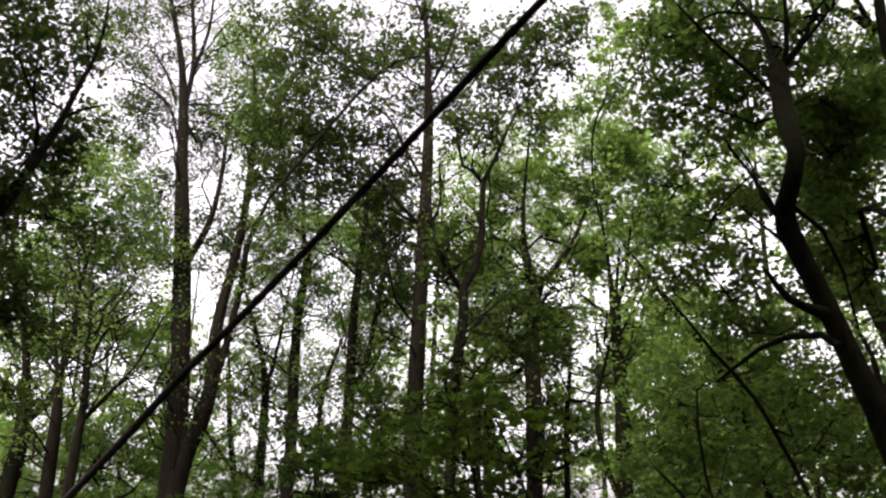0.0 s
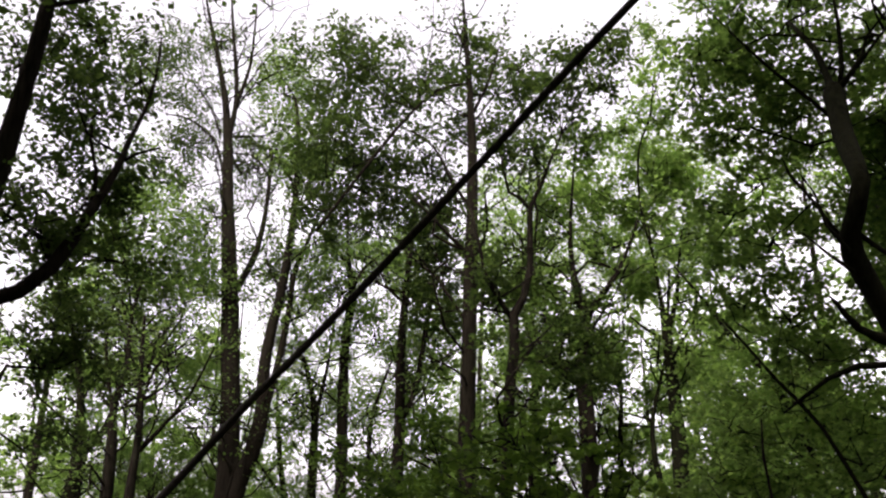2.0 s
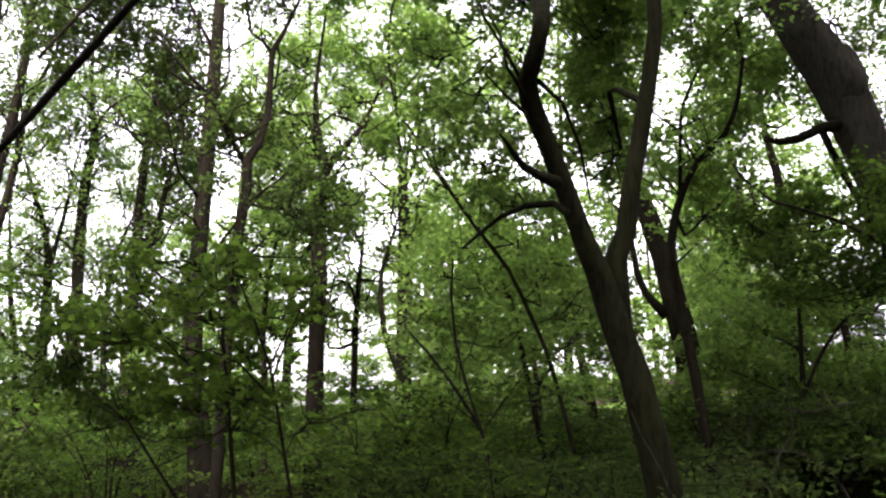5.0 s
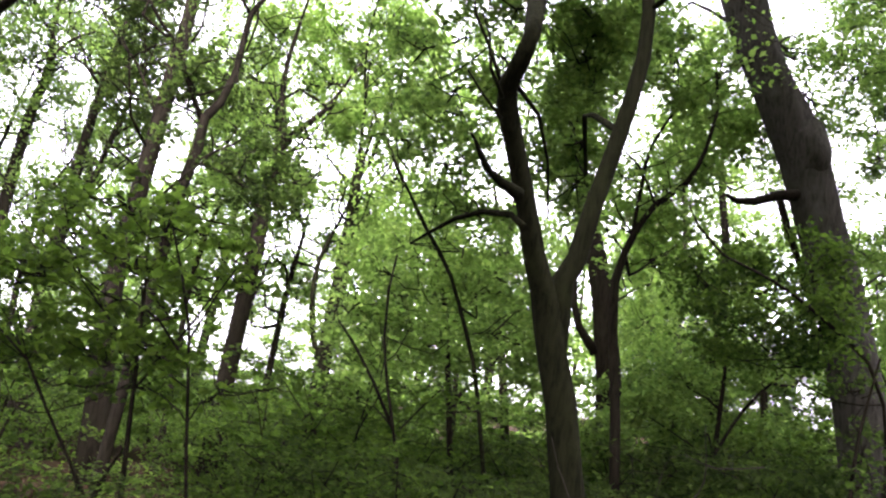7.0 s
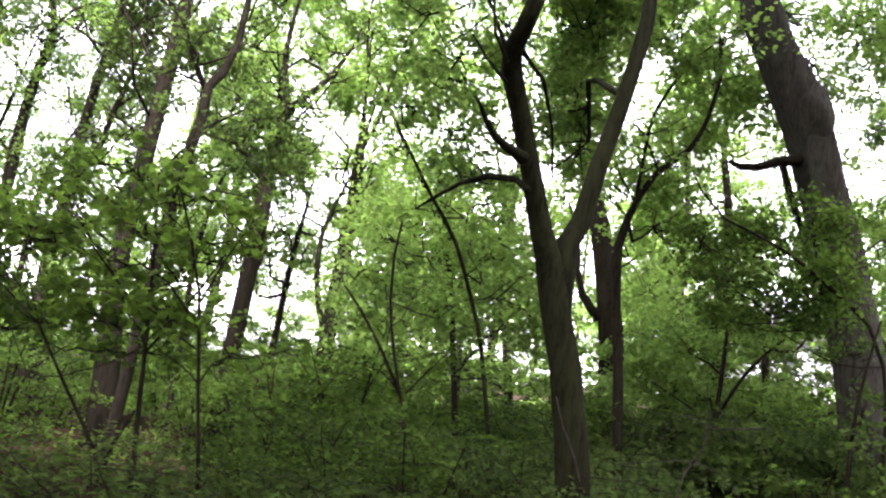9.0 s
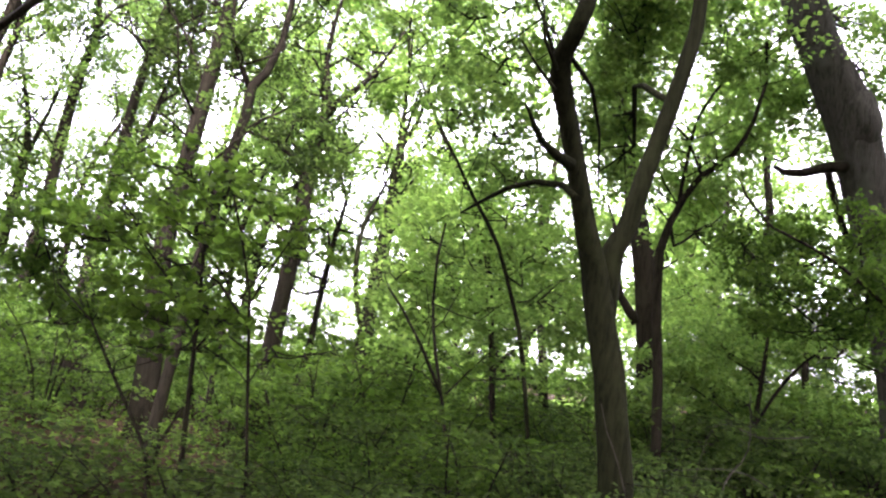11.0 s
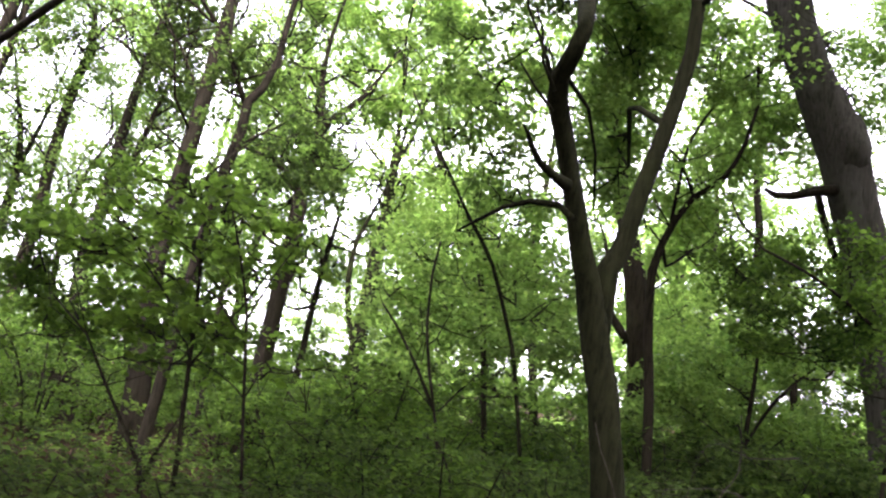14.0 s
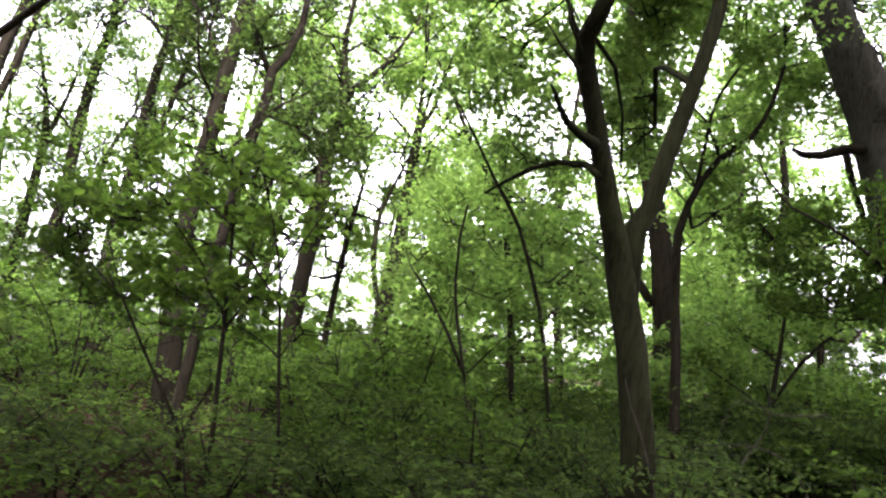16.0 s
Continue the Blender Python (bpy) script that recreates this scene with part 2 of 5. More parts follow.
class Tree:
    """A tree: trunk, limbs, fine branches and a leafy crown under one Empty at its foot."""

    def __init__(self, name, label, bark, trunk, sides=12, category="tree", group="woodland trees"):
        self.at = np.array(trunk[0][:3])
        self.ob = thing(name, self.at, label, category, group)
        self.bark, self.skeleton, self.fine, self.leafy, self.seed = bark, [], [], [], rng.uniform(0, 50)
        self.add("trunk", trunk, sides)

    def add(self, name, points, sides=8):
        run = spline(points, 0.22)
        self.skeleton.append(run)
        local = run.copy()
        local[:, :3] -= self.at
        self.seed += 7.3
        v, f = tube(local, sides, 0.11, self.seed)
        part(name, mesh_from(name, v, f, self.bark), self.ob)

    def limb(self, *points, bark=None):
        own, self.bark = self.bark, bark or self.bark
        self.add("limb", points)
        self.bark = own

    def burl(self, x, y, z, r):
        bm = bmesh.new()
        bmesh.ops.create_icosphere(bm, subdivisions=3, radius=r)
        for v in bm.verts:
            v.co *= 1 + 0.25 * noise.noise(v.co * (2.0 / r) * 0.6)
            v.co.z *= 1.6
        me = bpy.data.meshes.new("burl")
        bm.to_mesh(me)
        bm.free()
        me.polygons.foreach_set("use_smooth", np.full(len(me.polygons), True))
        me.materials.append(self.bark)
        part("burl", me, self.ob).location = (x - self.at[0], y - self.at[1], z - self.at[2])

    def boughs(self, *clumps, size=0.12, flat=0.5, twigs=True):
        """Leafy boughs (x, y, z, half width, half height, leaves), each carried by a branch from the nearest limb."""
        for x, y, z, w, h, n in clumps:
            c = np.array((x, y, z))
            n = min(1.05 * n, 2.5 * math.pi * w * h / (0.2 * size * size))
            p, subs, tw = sprays(c, (w, max(w * 0.8, 0.5), h), n, flat)
            self.leafy.append((p, size))
            bones = np.vstack(self.skeleton)
            d = np.linalg.norm(bones[:, :3] - c, axis=1) + 1.2 * np.maximum(0, bones[:, 2] - c[2] + 0.3) + 40 * (bones[:, 3] < 0.008)
            root = bones[np.argmin(d)]
            r0 = min(root[3] * 0.6, 0.012 + 0.012 * np.linalg.norm(root[:3] - c))
            self.branch(root[:3], c, r0, 0.5)
            if not twigs:
                continue
            for s in subs[:9]:
                self.branch(c + (root[:3] - c) * rng.uniform(0.0, 0.35), s, max(r0 * 0.5, 0.010), 0.3)
            for s in tw[:: max(1, len(tw) // 18)]:
                self.branch(subs[np.argmin(np.linalg.norm(subs - s, axis=1))], s, 0.008, 0.1)

    def twiggy(self, count, reach, low=2.5, leafed=13):
        """Thin ascending side branches, each with a few finer leafy ones."""
        bones = np.vstack(self.skeleton)
        bones = bones[(bones[:, 2] > low) & (bones[:, 3] > 0.012)]
        for k in range(count):
            root = bones[rng.integers(len(bones))]
            az, d = rng.uniform(0, 2 * np.pi), reach * rng.uniform(0.5, 1.2)
            tip = root[:3] + d * np.array((math.cos(az) * 0.75, math.sin(az) * 0.75, rng.uniform(0.3, 1.0)))
            r = min(root[3] * 0.5, 0.026)
            self.branch(root[:3], tip, r, 0.45)
            for j in range(4):
                s = root[:3] + (tip - root[:3]) * rng.uniform(0.35, 0.9)
                end = s + d * 0.4 * np.array((rng.normal(0, 0.7), rng.normal(0, 0.7), rng.uniform(0.1, 0.9)))
                self.branch(s, end, r * 0.6, 0.4)
                if leafed and end[2] < 11.5:
                    along = rng.uniform(0.2, 1.1, (leafed, 1))
                    self.leafy.append((s + (end - s) * along + rng.normal(0, 0.10, (leafed, 3)), 0.078))

    def branch(self, a, b, r, bend):
        a, b = np.array(a), np.array(b)
        d = np.linalg.norm(b - a)
        if d < 0.08:
            return
        q1, q2 = a + (b - a) * 0.35 + rng.normal(0, 0.10 * d * bend * 2, 3), a + (b - a) * 0.7 + rng.normal(0, 0.10 * d * bend * 2, 3)
        q1[2] -= 0.06 * d
        run = spline([(*a, r), (*q1, r * 0.75), (*q2, r * 0.5), (*b, r * 0.25)], max(0.15, d / 6))
        if r > 0.012:
            self.skeleton.append(run)
        run = run.copy()
        run[:, :3] -= self.at
        self.fine.append(tube(run, 5 if r > 0.012 else 3))

    def finish(self, leaf, full=False):
        if self.fine:
            v, f = joined(self.fine)
            tagged(part("branchwork", mesh_from("branchwork", v, f, self.bark), self.ob), kind="stuff")
        if self.leafy:
            v, f = joined([leaves(p - self.at, s, full=full) for p, s in self.leafy])
            tagged(part("crown", mesh_from("crown", v, f, leaf, False), self.ob), kind="stuff")
        return self.ob


# ---- ground ----
def ground_height(x, y):
    """Nearly level woodland floor that climbs to one side."""
    u = min(max((x - 7) / 24, 0), 1)
    return 4.0 * u * u * (3 - 2 * u)


def build_ground():
    near = np.concatenate([[-3000, -800, -250, -100, -60], np.arange(-40, 60, 1.0), [70, 100, 250, 800, 3000]])
    verts = []
    for y in near:
        for x in near:
            z = ground_height(x, y)
            if abs(x) < 60 and abs(y) < 60:
                z += 0.10 * noise.noise(Vector((x * 0.35, y * 0.35, 0)))
            verts.append((x, y, z))
    n = len(near)
    i, j = np.meshgrid(np.arange(n - 1), np.arange(n - 1), indexing="ij")
    a = (i * n + j).ravel()
    ob = new("ground", mesh_from("ground", verts, np.stack([a, a + 1, a + n + 1, a + n], 1), SOIL))
    tagged(ob, "dark woodland floor of soil under leaf litter", "ground", kind="structure")


build_ground()

# ---- trees ----
leaning = Tree("leaning_trunk", "slender bare dead trunk leaning across the woodland", DEAD_WOOD, (
    (-10.19, 19.71, -0.07, 0.088), (-7.57, 16.03, 1.07, 0.071), (-5.12, 12.59, 2.15, 0.055), (-3.69, 10.58, 2.78, 0.046), (-2.72, 9.22, 3.23, 0.040), (-1.69, 7.77, 3.64, 0.034), (-0.54, 6.17, 4.15, 0.028), (0.60, 4.56, 4.66, 0.024), (1.50, 3.30, 5.05, 0.022), (2.40, 2.03, 5.45, 0.022)), 10, "dead trunk")
leaning.limb((-5.12, 12.59, 2.15, 0.020), (-5.02, 12.50, 2.34, 0.015), (-4.97, 12.44, 2.52, 0.006))
leaning.limb((-2.72, 9.22, 3.23, 0.016), (-2.79, 9.16, 3.38, 0.011), (-2.80, 9.12, 3.48, 0.004))
leaning.limb((-0.54, 6.17, 4.15, 0.012), (-0.46, 6.16, 4.24, 0.008), (-0.43, 6.15, 4.32, 0.003))
leaning.finish(LEAF_CANOPY)

a = Tree("tree", "tall twin-stemmed grey tree with sparse young leaves", BARK_DARK, (
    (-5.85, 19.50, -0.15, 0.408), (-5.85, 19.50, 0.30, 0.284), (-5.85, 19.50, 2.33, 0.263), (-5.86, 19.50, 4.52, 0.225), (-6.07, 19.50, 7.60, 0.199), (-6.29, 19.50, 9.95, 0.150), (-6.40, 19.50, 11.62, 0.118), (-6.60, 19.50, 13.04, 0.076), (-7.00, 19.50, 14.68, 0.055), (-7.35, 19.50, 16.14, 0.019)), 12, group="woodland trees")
a.limb((-6.05, 19.50, 7.47, 0.109), (-5.80, 19.50, 7.95, 0.089), (-5.50, 19.50, 8.65, 0.076), (-5.32, 19.50, 9.81, 0.056), (-5.26, 19.50, 11.31, 0.036))
a.limb((-6.39, 19.50, 11.46, 0.066), (-6.26, 19.50, 12.88, 0.060), (-6.46, 19.50, 14.68, 0.047), (-6.58, 19.50, 15.71, 0.024))
a.limb((-6.25, 19.50, 12.56, 0.052), (-5.97, 19.50, 13.69, 0.038), (-5.91, 19.50, 14.68, 0.031), (-5.89, 19.50, 15.54, 0.016))
a.limb((-6.45, 19.50, 10.70, 0.043), (-6.75, 19.50, 11.62, 0.037), (-7.44, 19.50, 12.24, 0.030), (-8.02, 19.50, 12.40, 0.015))
a.limb((-6.60, 19.50, 11.77, 0.037), (-6.91, 19.50, 12.56, 0.030), (-7.46, 19.50, 13.36, 0.015))
a.boughs((-7.90, 19.56, 13.72, 1.40, 1.05, 3995), (-7.64, 20.00, 11.87, 1.20, 1.37, 4015), (-6.17, 21.65, 11.70, 0.71, 1.42, 3206), (-7.33, 21.01, 9.97, 0.94, 1.54, 2637), (-5.45, 19.58, 8.26, 0.77, 0.93, 1513), (-7.53, 20.57, 14.87, 1.11, 0.74, 1133), size=0.076)
a.twiggy(70, 2.6)
a.finish(LEAF_SHADED)

a2 = Tree("tree", "dark leaning stem beside a tall grey tree", BARK_DARK, (
    (-5.95, 19.00, -0.15, 0.298), (-5.90, 19.00, 0.30, 0.207), (-5.48, 19.00, 3.08, 0.192), (-5.24, 19.00, 3.73, 0.179), (-5.04, 19.00, 4.57, 0.160), (-5.00, 19.00, 6.01, 0.130), (-4.73, 19.00, 7.52, 0.105), (-4.53, 19.00, 9.31, 0.081), (-4.50, 19.00, 11.21, 0.056), (-4.61, 19.00, 12.43, 0.036)), 12, group="woodland trees")
a2.limb((-5.02, 19.00, 4.57, 0.096), (-4.77, 19.00, 5.56, 0.084), (-4.55, 19.00, 6.85, 0.072), (-4.44, 19.00, 7.92, 0.059), (-4.11, 19.00, 8.82, 0.040), (-3.71, 19.00, 9.96, 0.027))
a2.limb((-4.46, 19.00, 9.74, 0.041), (-4.00, 19.00, 9.17, 0.034), (-3.50, 19.00, 8.47, 0.020))
a2.boughs((-5.27, 20.18, 13.27, 1.03, 1.55, 5883), (-4.29, 19.27, 10.89, 0.79, 1.10, 4813), (-4.97, 20.90, 7.82, 0.81, 1.13, 1930), (-3.84, 19.13, 8.38, 0.75, 0.89, 2587), size=0.076)
a2.twiggy(44, 2.0)
a2.finish(LEAF_CANOPY)

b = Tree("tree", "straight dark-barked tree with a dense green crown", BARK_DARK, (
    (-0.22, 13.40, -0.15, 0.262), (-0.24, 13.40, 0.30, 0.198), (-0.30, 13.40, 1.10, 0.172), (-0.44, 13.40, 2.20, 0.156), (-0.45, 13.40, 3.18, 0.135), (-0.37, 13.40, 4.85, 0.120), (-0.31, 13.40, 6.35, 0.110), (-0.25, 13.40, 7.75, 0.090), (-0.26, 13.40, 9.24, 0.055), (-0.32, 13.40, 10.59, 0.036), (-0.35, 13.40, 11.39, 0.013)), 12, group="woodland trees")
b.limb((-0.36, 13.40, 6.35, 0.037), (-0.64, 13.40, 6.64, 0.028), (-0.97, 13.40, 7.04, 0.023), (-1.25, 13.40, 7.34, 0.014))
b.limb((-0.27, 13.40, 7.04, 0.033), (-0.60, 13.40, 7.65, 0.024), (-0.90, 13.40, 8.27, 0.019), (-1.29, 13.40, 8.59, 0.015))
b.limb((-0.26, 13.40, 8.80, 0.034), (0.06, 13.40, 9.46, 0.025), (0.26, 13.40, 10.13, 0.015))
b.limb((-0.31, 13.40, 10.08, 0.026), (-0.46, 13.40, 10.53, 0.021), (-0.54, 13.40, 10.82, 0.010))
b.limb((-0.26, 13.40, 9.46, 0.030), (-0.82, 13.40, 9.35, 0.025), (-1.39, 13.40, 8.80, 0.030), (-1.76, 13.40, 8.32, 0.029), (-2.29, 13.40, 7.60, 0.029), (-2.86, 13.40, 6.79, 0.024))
b.boughs((-2.83, 14.05, 10.31, 0.97, 0.85, 2241), (-1.80, 14.30, 9.52, 1.19, 1.19, 3849), (-2.87, 14.13, 8.86, 0.93, 0.93, 2668), (-1.21, 14.45, 10.37, 0.73, 0.61, 1117), (-2.00, 14.75, 8.03, 1.17, 0.82, 4840), (-3.21, 15.19, 7.88, 0.72, 0.72, 1351), (-0.04, 13.84, 9.94, 0.70, 0.82, 1754), (-0.86, 14.57, 7.95, 0.57, 0.80, 1545), size=0.083)
b.boughs((-0.93, 14.67, 6.38, 0.50, 1.23, 3108), (-0.14, 13.85, 8.94, 0.68, 0.57, 1048), (-2.21, 13.27, 10.27, 0.69, 0.35, 410), size=0.083)
b.twiggy(39, 1.7)
b.finish(LEAF_SHADED)

c = Tree("tree", "crooked slim tree forking into winding limbs", BARK_DARK, (
    (-0.01, 12.00, -0.15, 0.120), (0.00, 12.00, 0.30, 0.084), (0.11, 12.00, 2.65, 0.078), (0.19, 12.00, 3.79, 0.079), (0.29, 12.00, 4.51, 0.076), (0.29, 12.00, 4.92, 0.068), (0.44, 12.00, 5.17, 0.056), (0.55, 12.00, 5.59, 0.049), (0.60, 12.00, 6.56, 0.042), (0.76, 12.00, 6.88, 0.030), (0.97, 12.00, 7.39, 0.022), (1.12, 12.00, 7.72, 0.017)), 12, group="woodland trees")
c.limb((0.59, 12.00, 6.52, 0.029), (0.45, 12.00, 6.70, 0.025), (0.29, 12.00, 6.81, 0.021), (0.22, 12.00, 7.20, 0.021), (0.19, 12.00, 7.67, 0.013))
c.limb((0.29, 12.00, 4.83, 0.044), (0.09, 12.00, 5.17, 0.036), (-0.10, 12.00, 5.51, 0.028), (-0.16, 12.00, 5.94, 0.025), (-0.28, 12.00, 6.56, 0.017))
c.limb((0.65, 12.00, 6.74, 0.021), (0.70, 12.00, 6.47, 0.017), (0.63, 12.00, 5.98, 0.016))
c.boughs((0.91, 12.93, 9.45, 0.66, 0.66, 1323), (1.87, 12.73, 9.22, 0.59, 0.54, 1102), (1.11, 13.27, 8.68, 0.87, 0.54, 1108), (0.39, 11.93, 7.40, 0.48, 0.29, 640), (0.45, 13.15, 5.93, 0.55, 0.50, 844), (1.43, 12.55, 8.86, 0.53, 0.42, 517), (-0.03, 12.04, 5.01, 0.36, 0.63, 702), size=0.083)
c.boughs((2.10, 12.25, 9.51, 0.37, 0.32, 218), (1.69, 13.01, 9.83, 0.28, 0.28, 90), size=0.083)
c.boughs((1.22, 11.60, 4.62, 0.42, 0.36, 500), (1.00, 11.50, 4.12, 0.42, 0.40, 600), (1.36, 11.60, 3.98, 0.34, 0.36, 500), size=0.083)
c.twiggy(21, 1.2)
c.finish(LEAF_SHADED)

d = Tree("tree", "thin dark tree with a forked top", BARK_DARK, (
    (-3.49, 20.00, -0.15, 0.224), (-3.49, 20.00, 0.30, 0.156), (-3.44, 20.00, 2.61, 0.144), (-3.40, 20.00, 3.59, 0.131), (-3.42, 20.00, 5.38, 0.120), (-3.37, 20.00, 6.72, 0.101), (-3.25, 20.00, 7.80, 0.082), (-3.39, 20.00, 8.69, 0.048), (-3.39, 20.00, 9.87, 0.035)), 12, group="woodland trees")
d.limb((-3.09, 19.00, 7.49, 0.045), (-2.83, 19.00, 7.99, 0.033), (-2.39, 19.00, 8.33, 0.020))
d.limb((-3.18, 19.00, 8.06, 0.033), (-3.50, 19.00, 8.40, 0.026), (-3.85, 19.00, 8.89, 0.020))
d.boughs((-3.12, 19.66, 6.76, 0.74, 0.89, 1347), (-2.74, 20.92, 8.26, 0.72, 0.96, 2243), (-3.06, 20.87, 9.30, 0.97, 0.81, 2565), (-3.72, 19.43, 7.65, 0.60, 0.90, 1091), (-2.58, 21.18, 6.73, 0.63, 0.95, 1419), size=0.076)
d.boughs((-4.72, 20.00, 6.40, 0.50, 0.45, 220), (-4.46, 20.00, 6.73, 0.50, 0.45, 220), (-3.95, 20.00, 7.52, 0.50, 0.45, 220), size=0.083)
d.twiggy(42, 1.8)
d.finish(LEAF_CANOPY)

i = Tree("tree", "slim grey tree with a side stem", BARK_DARK, (
    (-1.66, 17.00, -0.15, 0.420), (-1.68, 17.00, 0.30, 0.300), (-1.74, 17.00, 1.20, 0.235), (-1.86, 17.00, 2.56, 0.140), (-1.81, 17.00, 4.15, 0.106), (-1.78, 17.00, 5.72, 0.085), (-1.66, 17.00, 7.01, 0.069), (-1.57, 17.00, 8.00, 0.053), (-1.45, 17.00, 9.01, 0.030)), 12, group="woodland trees")
i.limb((-1.79, 17.00, 4.15, 0.061), (-1.50, 17.00, 4.81, 0.056), (-1.34, 17.00, 5.72, 0.051), (-1.17, 17.00, 6.66, 0.040), (-1.04, 17.00, 7.75, 0.023))
i.boughs((-1.79, 18.51, 7.10, 0.56, 0.84, 1207), (-1.15, 18.57, 6.10, 0.62, 1.11, 3285), (-1.61, 18.92, 8.58, 0.73, 0.88, 2263), (-1.69, 17.92, 5.46, 0.53, 0.80, 1088), size=0.083)
i.twiggy(40, 1.6)
i.finish(LEAF_CANOPY)

g = Tree("tree", "forked mid-woodland tree with leaves coloured pale as backlit", BARK_DARK, (
    (1.31, 13.20, -0.15, 0.199), (1.31, 13.20, 0.30, 0.139), (1.33, 13.20, 2.11, 0.128), (1.37, 13.20, 3.58, 0.125), (1.34, 13.20, 4.27, 0.118), (1.43, 13.20, 5.16, 0.089), (1.30, 13.20, 5.85, 0.054), (1.28, 13.20, 6.47, 0.036), (1.36, 13.20, 7.26, 0.023), (1.44, 13.20, 7.96, 0.014)), 12, group="woodland trees")
g.limb((1.41, 13.20, 4.98, 0.066), (1.55, 13.20, 5.34, 0.058), (1.79, 13.20, 5.62, 0.049), (2.00, 13.20, 5.90, 0.041), (2.18, 13.20, 6.28, 0.027), (2.38, 13.20, 6.76, 0.019))
g.boughs((1.17, 14.57, 7.51, 0.63, 0.68, 1555), (2.23, 14.81, 7.94, 0.65, 0.70, 1949), (1.66, 13.27, 8.15, 0.54, 0.54, 994), (2.82, 14.75, 7.48, 0.58, 0.58, 1232), (2.49, 13.85, 8.71, 0.51, 0.80, 723), (0.80, 14.02, 5.00, 0.73, 0.83, 1869), (1.60, 13.36, 4.84, 0.60, 0.70, 1011), (1.04, 14.45, 6.20, 0.44, 0.44, 591), size=0.083)
g.boughs((2.01, 13.65, 6.44, 0.42, 0.42, 547), (1.40, 14.79, 4.39, 0.65, 0.55, 1097), size=0.083)
g.twiggy(30, 1.5)
g.finish(LEAF_BACKLIT)

e = Tree("tree", "grey tree branching into upright limbs", BARK_GREY, (
    (2.61, 13.20, -0.15, 0.189), (2.62, 13.20, 0.30, 0.131), (2.65, 13.20, 2.27, 0.122), (2.68, 13.20, 3.58, 0.110), (2.67, 13.20, 4.44, 0.089), (2.65, 13.20, 4.90, 0.076), (2.62, 13.20, 5.43, 0.036), (2.57, 13.20, 6.09, 0.023), (2.53, 13.20, 6.66, 0.019)), 12, group="woodland trees")
e.limb((2.66, 13.20, 4.89, 0.049), (2.85, 13.20, 5.39, 0.036), (2.93, 13.20, 5.90, 0.023), (3.05, 13.20, 6.57, 0.014))
e.limb((2.63, 13.20, 4.80, 0.040), (2.72, 13.20, 5.34, 0.027), (2.79, 13.20, 5.90, 0.018))
e.limb((2.58, 13.20, 4.80, 0.027), (2.33, 13.20, 4.98, 0.022), (2.12, 13.20, 5.18, 0.013))
e.limb((2.67, 13.20, 3.66, 0.035), (2.76, 13.20, 4.09, 0.022), (2.95, 13.20, 4.44, 0.018))
e.limb((2.64, 13.20, 1.90, 0.050), (2.44, 13.20, 2.40, 0.046), (2.31, 13.20, 3.00, 0.042), (2.32, 13.20, 3.58, 0.035), (2.47, 13.20, 4.09, 0.026), (2.60, 13.20, 4.53, 0.018))
e.limb((2.57, 13.20, 6.09, 0.018), (2.44, 13.20, 6.96, 0.019), (2.49, 13.20, 7.96, 0.019), (2.73, 13.20, 8.59, 0.015), (2.84, 13.20, 9.23, 0.010))
e.boughs((2.64, 13.61, 6.03, 0.53, 0.53, 1183), (3.42, 14.18, 6.83, 0.56, 0.56, 1623), (2.22, 13.86, 6.11, 0.43, 0.43, 940), (3.22, 13.46, 4.41, 0.51, 0.71, 1886), (2.93, 13.42, 9.25, 0.45, 0.79, 816), (3.43, 14.55, 8.05, 0.59, 0.70, 1775), (2.98, 14.56, 8.17, 0.47, 0.59, 946), size=0.083)
e.twiggy(27, 1.4)
e.finish(LEAF_BACKLIT)

e2 = Tree("tree", "slim dark tree with mid-green leaves", BARK_DARK, (
    (2.16, 16.00, -0.15, 0.090), (2.16, 16.00, 0.30, 0.062), (2.19, 16.00, 2.22, 0.058), (2.23, 16.00, 3.39, 0.050), (2.32, 16.00, 4.42, 0.034), (2.36, 16.00, 5.20, 0.018), (2.40, 16.00, 6.00, 0.008)), 12, group="woodland trees")
e2.limb((2.33, 16.00, 4.52, 0.042), (1.76, 16.00, 5.48, 0.032), (1.03, 16.00, 6.02, 0.021))
e2.boughs((3.71, 17.20, 12.70, 0.53, 0.75, 753), (0.40, 16.33, 6.46, 0.74, 0.98, 1924), (1.38, 17.88, 6.42, 0.80, 0.94, 1999), (4.42, 18.15, 7.20, 0.84, 0.88, 1300), (4.54, 17.34, 5.80, 0.66, 0.80, 1402), (2.07, 17.30, 7.48, 0.80, 0.80, 1210), size=0.083)
e2.boughs((0.90, 18.17, 5.27, 0.94, 0.80, 1996), (3.60, 17.73, 4.70, 0.60, 0.60, 700), size=0.083)
e2.boughs((2.66, 15.00, 4.02, 0.34, 0.36, 420), (2.20, 15.80, 5.06, 0.40, 0.42, 520), (1.71, 15.00, 5.03, 0.42, 0.46, 700), size=0.083)
e2.boughs((2.08, 19.00, 3.14, 0.42, 0.34, 230), (2.71, 19.00, 3.08, 0.42, 0.34, 230), (2.50, 19.00, 2.54, 0.42, 0.34, 230), (3.04, 19.00, 2.34, 0.42, 0.34, 230), (2.36, 19.00, 2.03, 0.42, 0.34, 230), (1.93, 19.00, 2.37, 0.42, 0.34, 230), size=0.083)
e2.twiggy(24, 1.5)
e2.finish(LEAF_CANOPY)

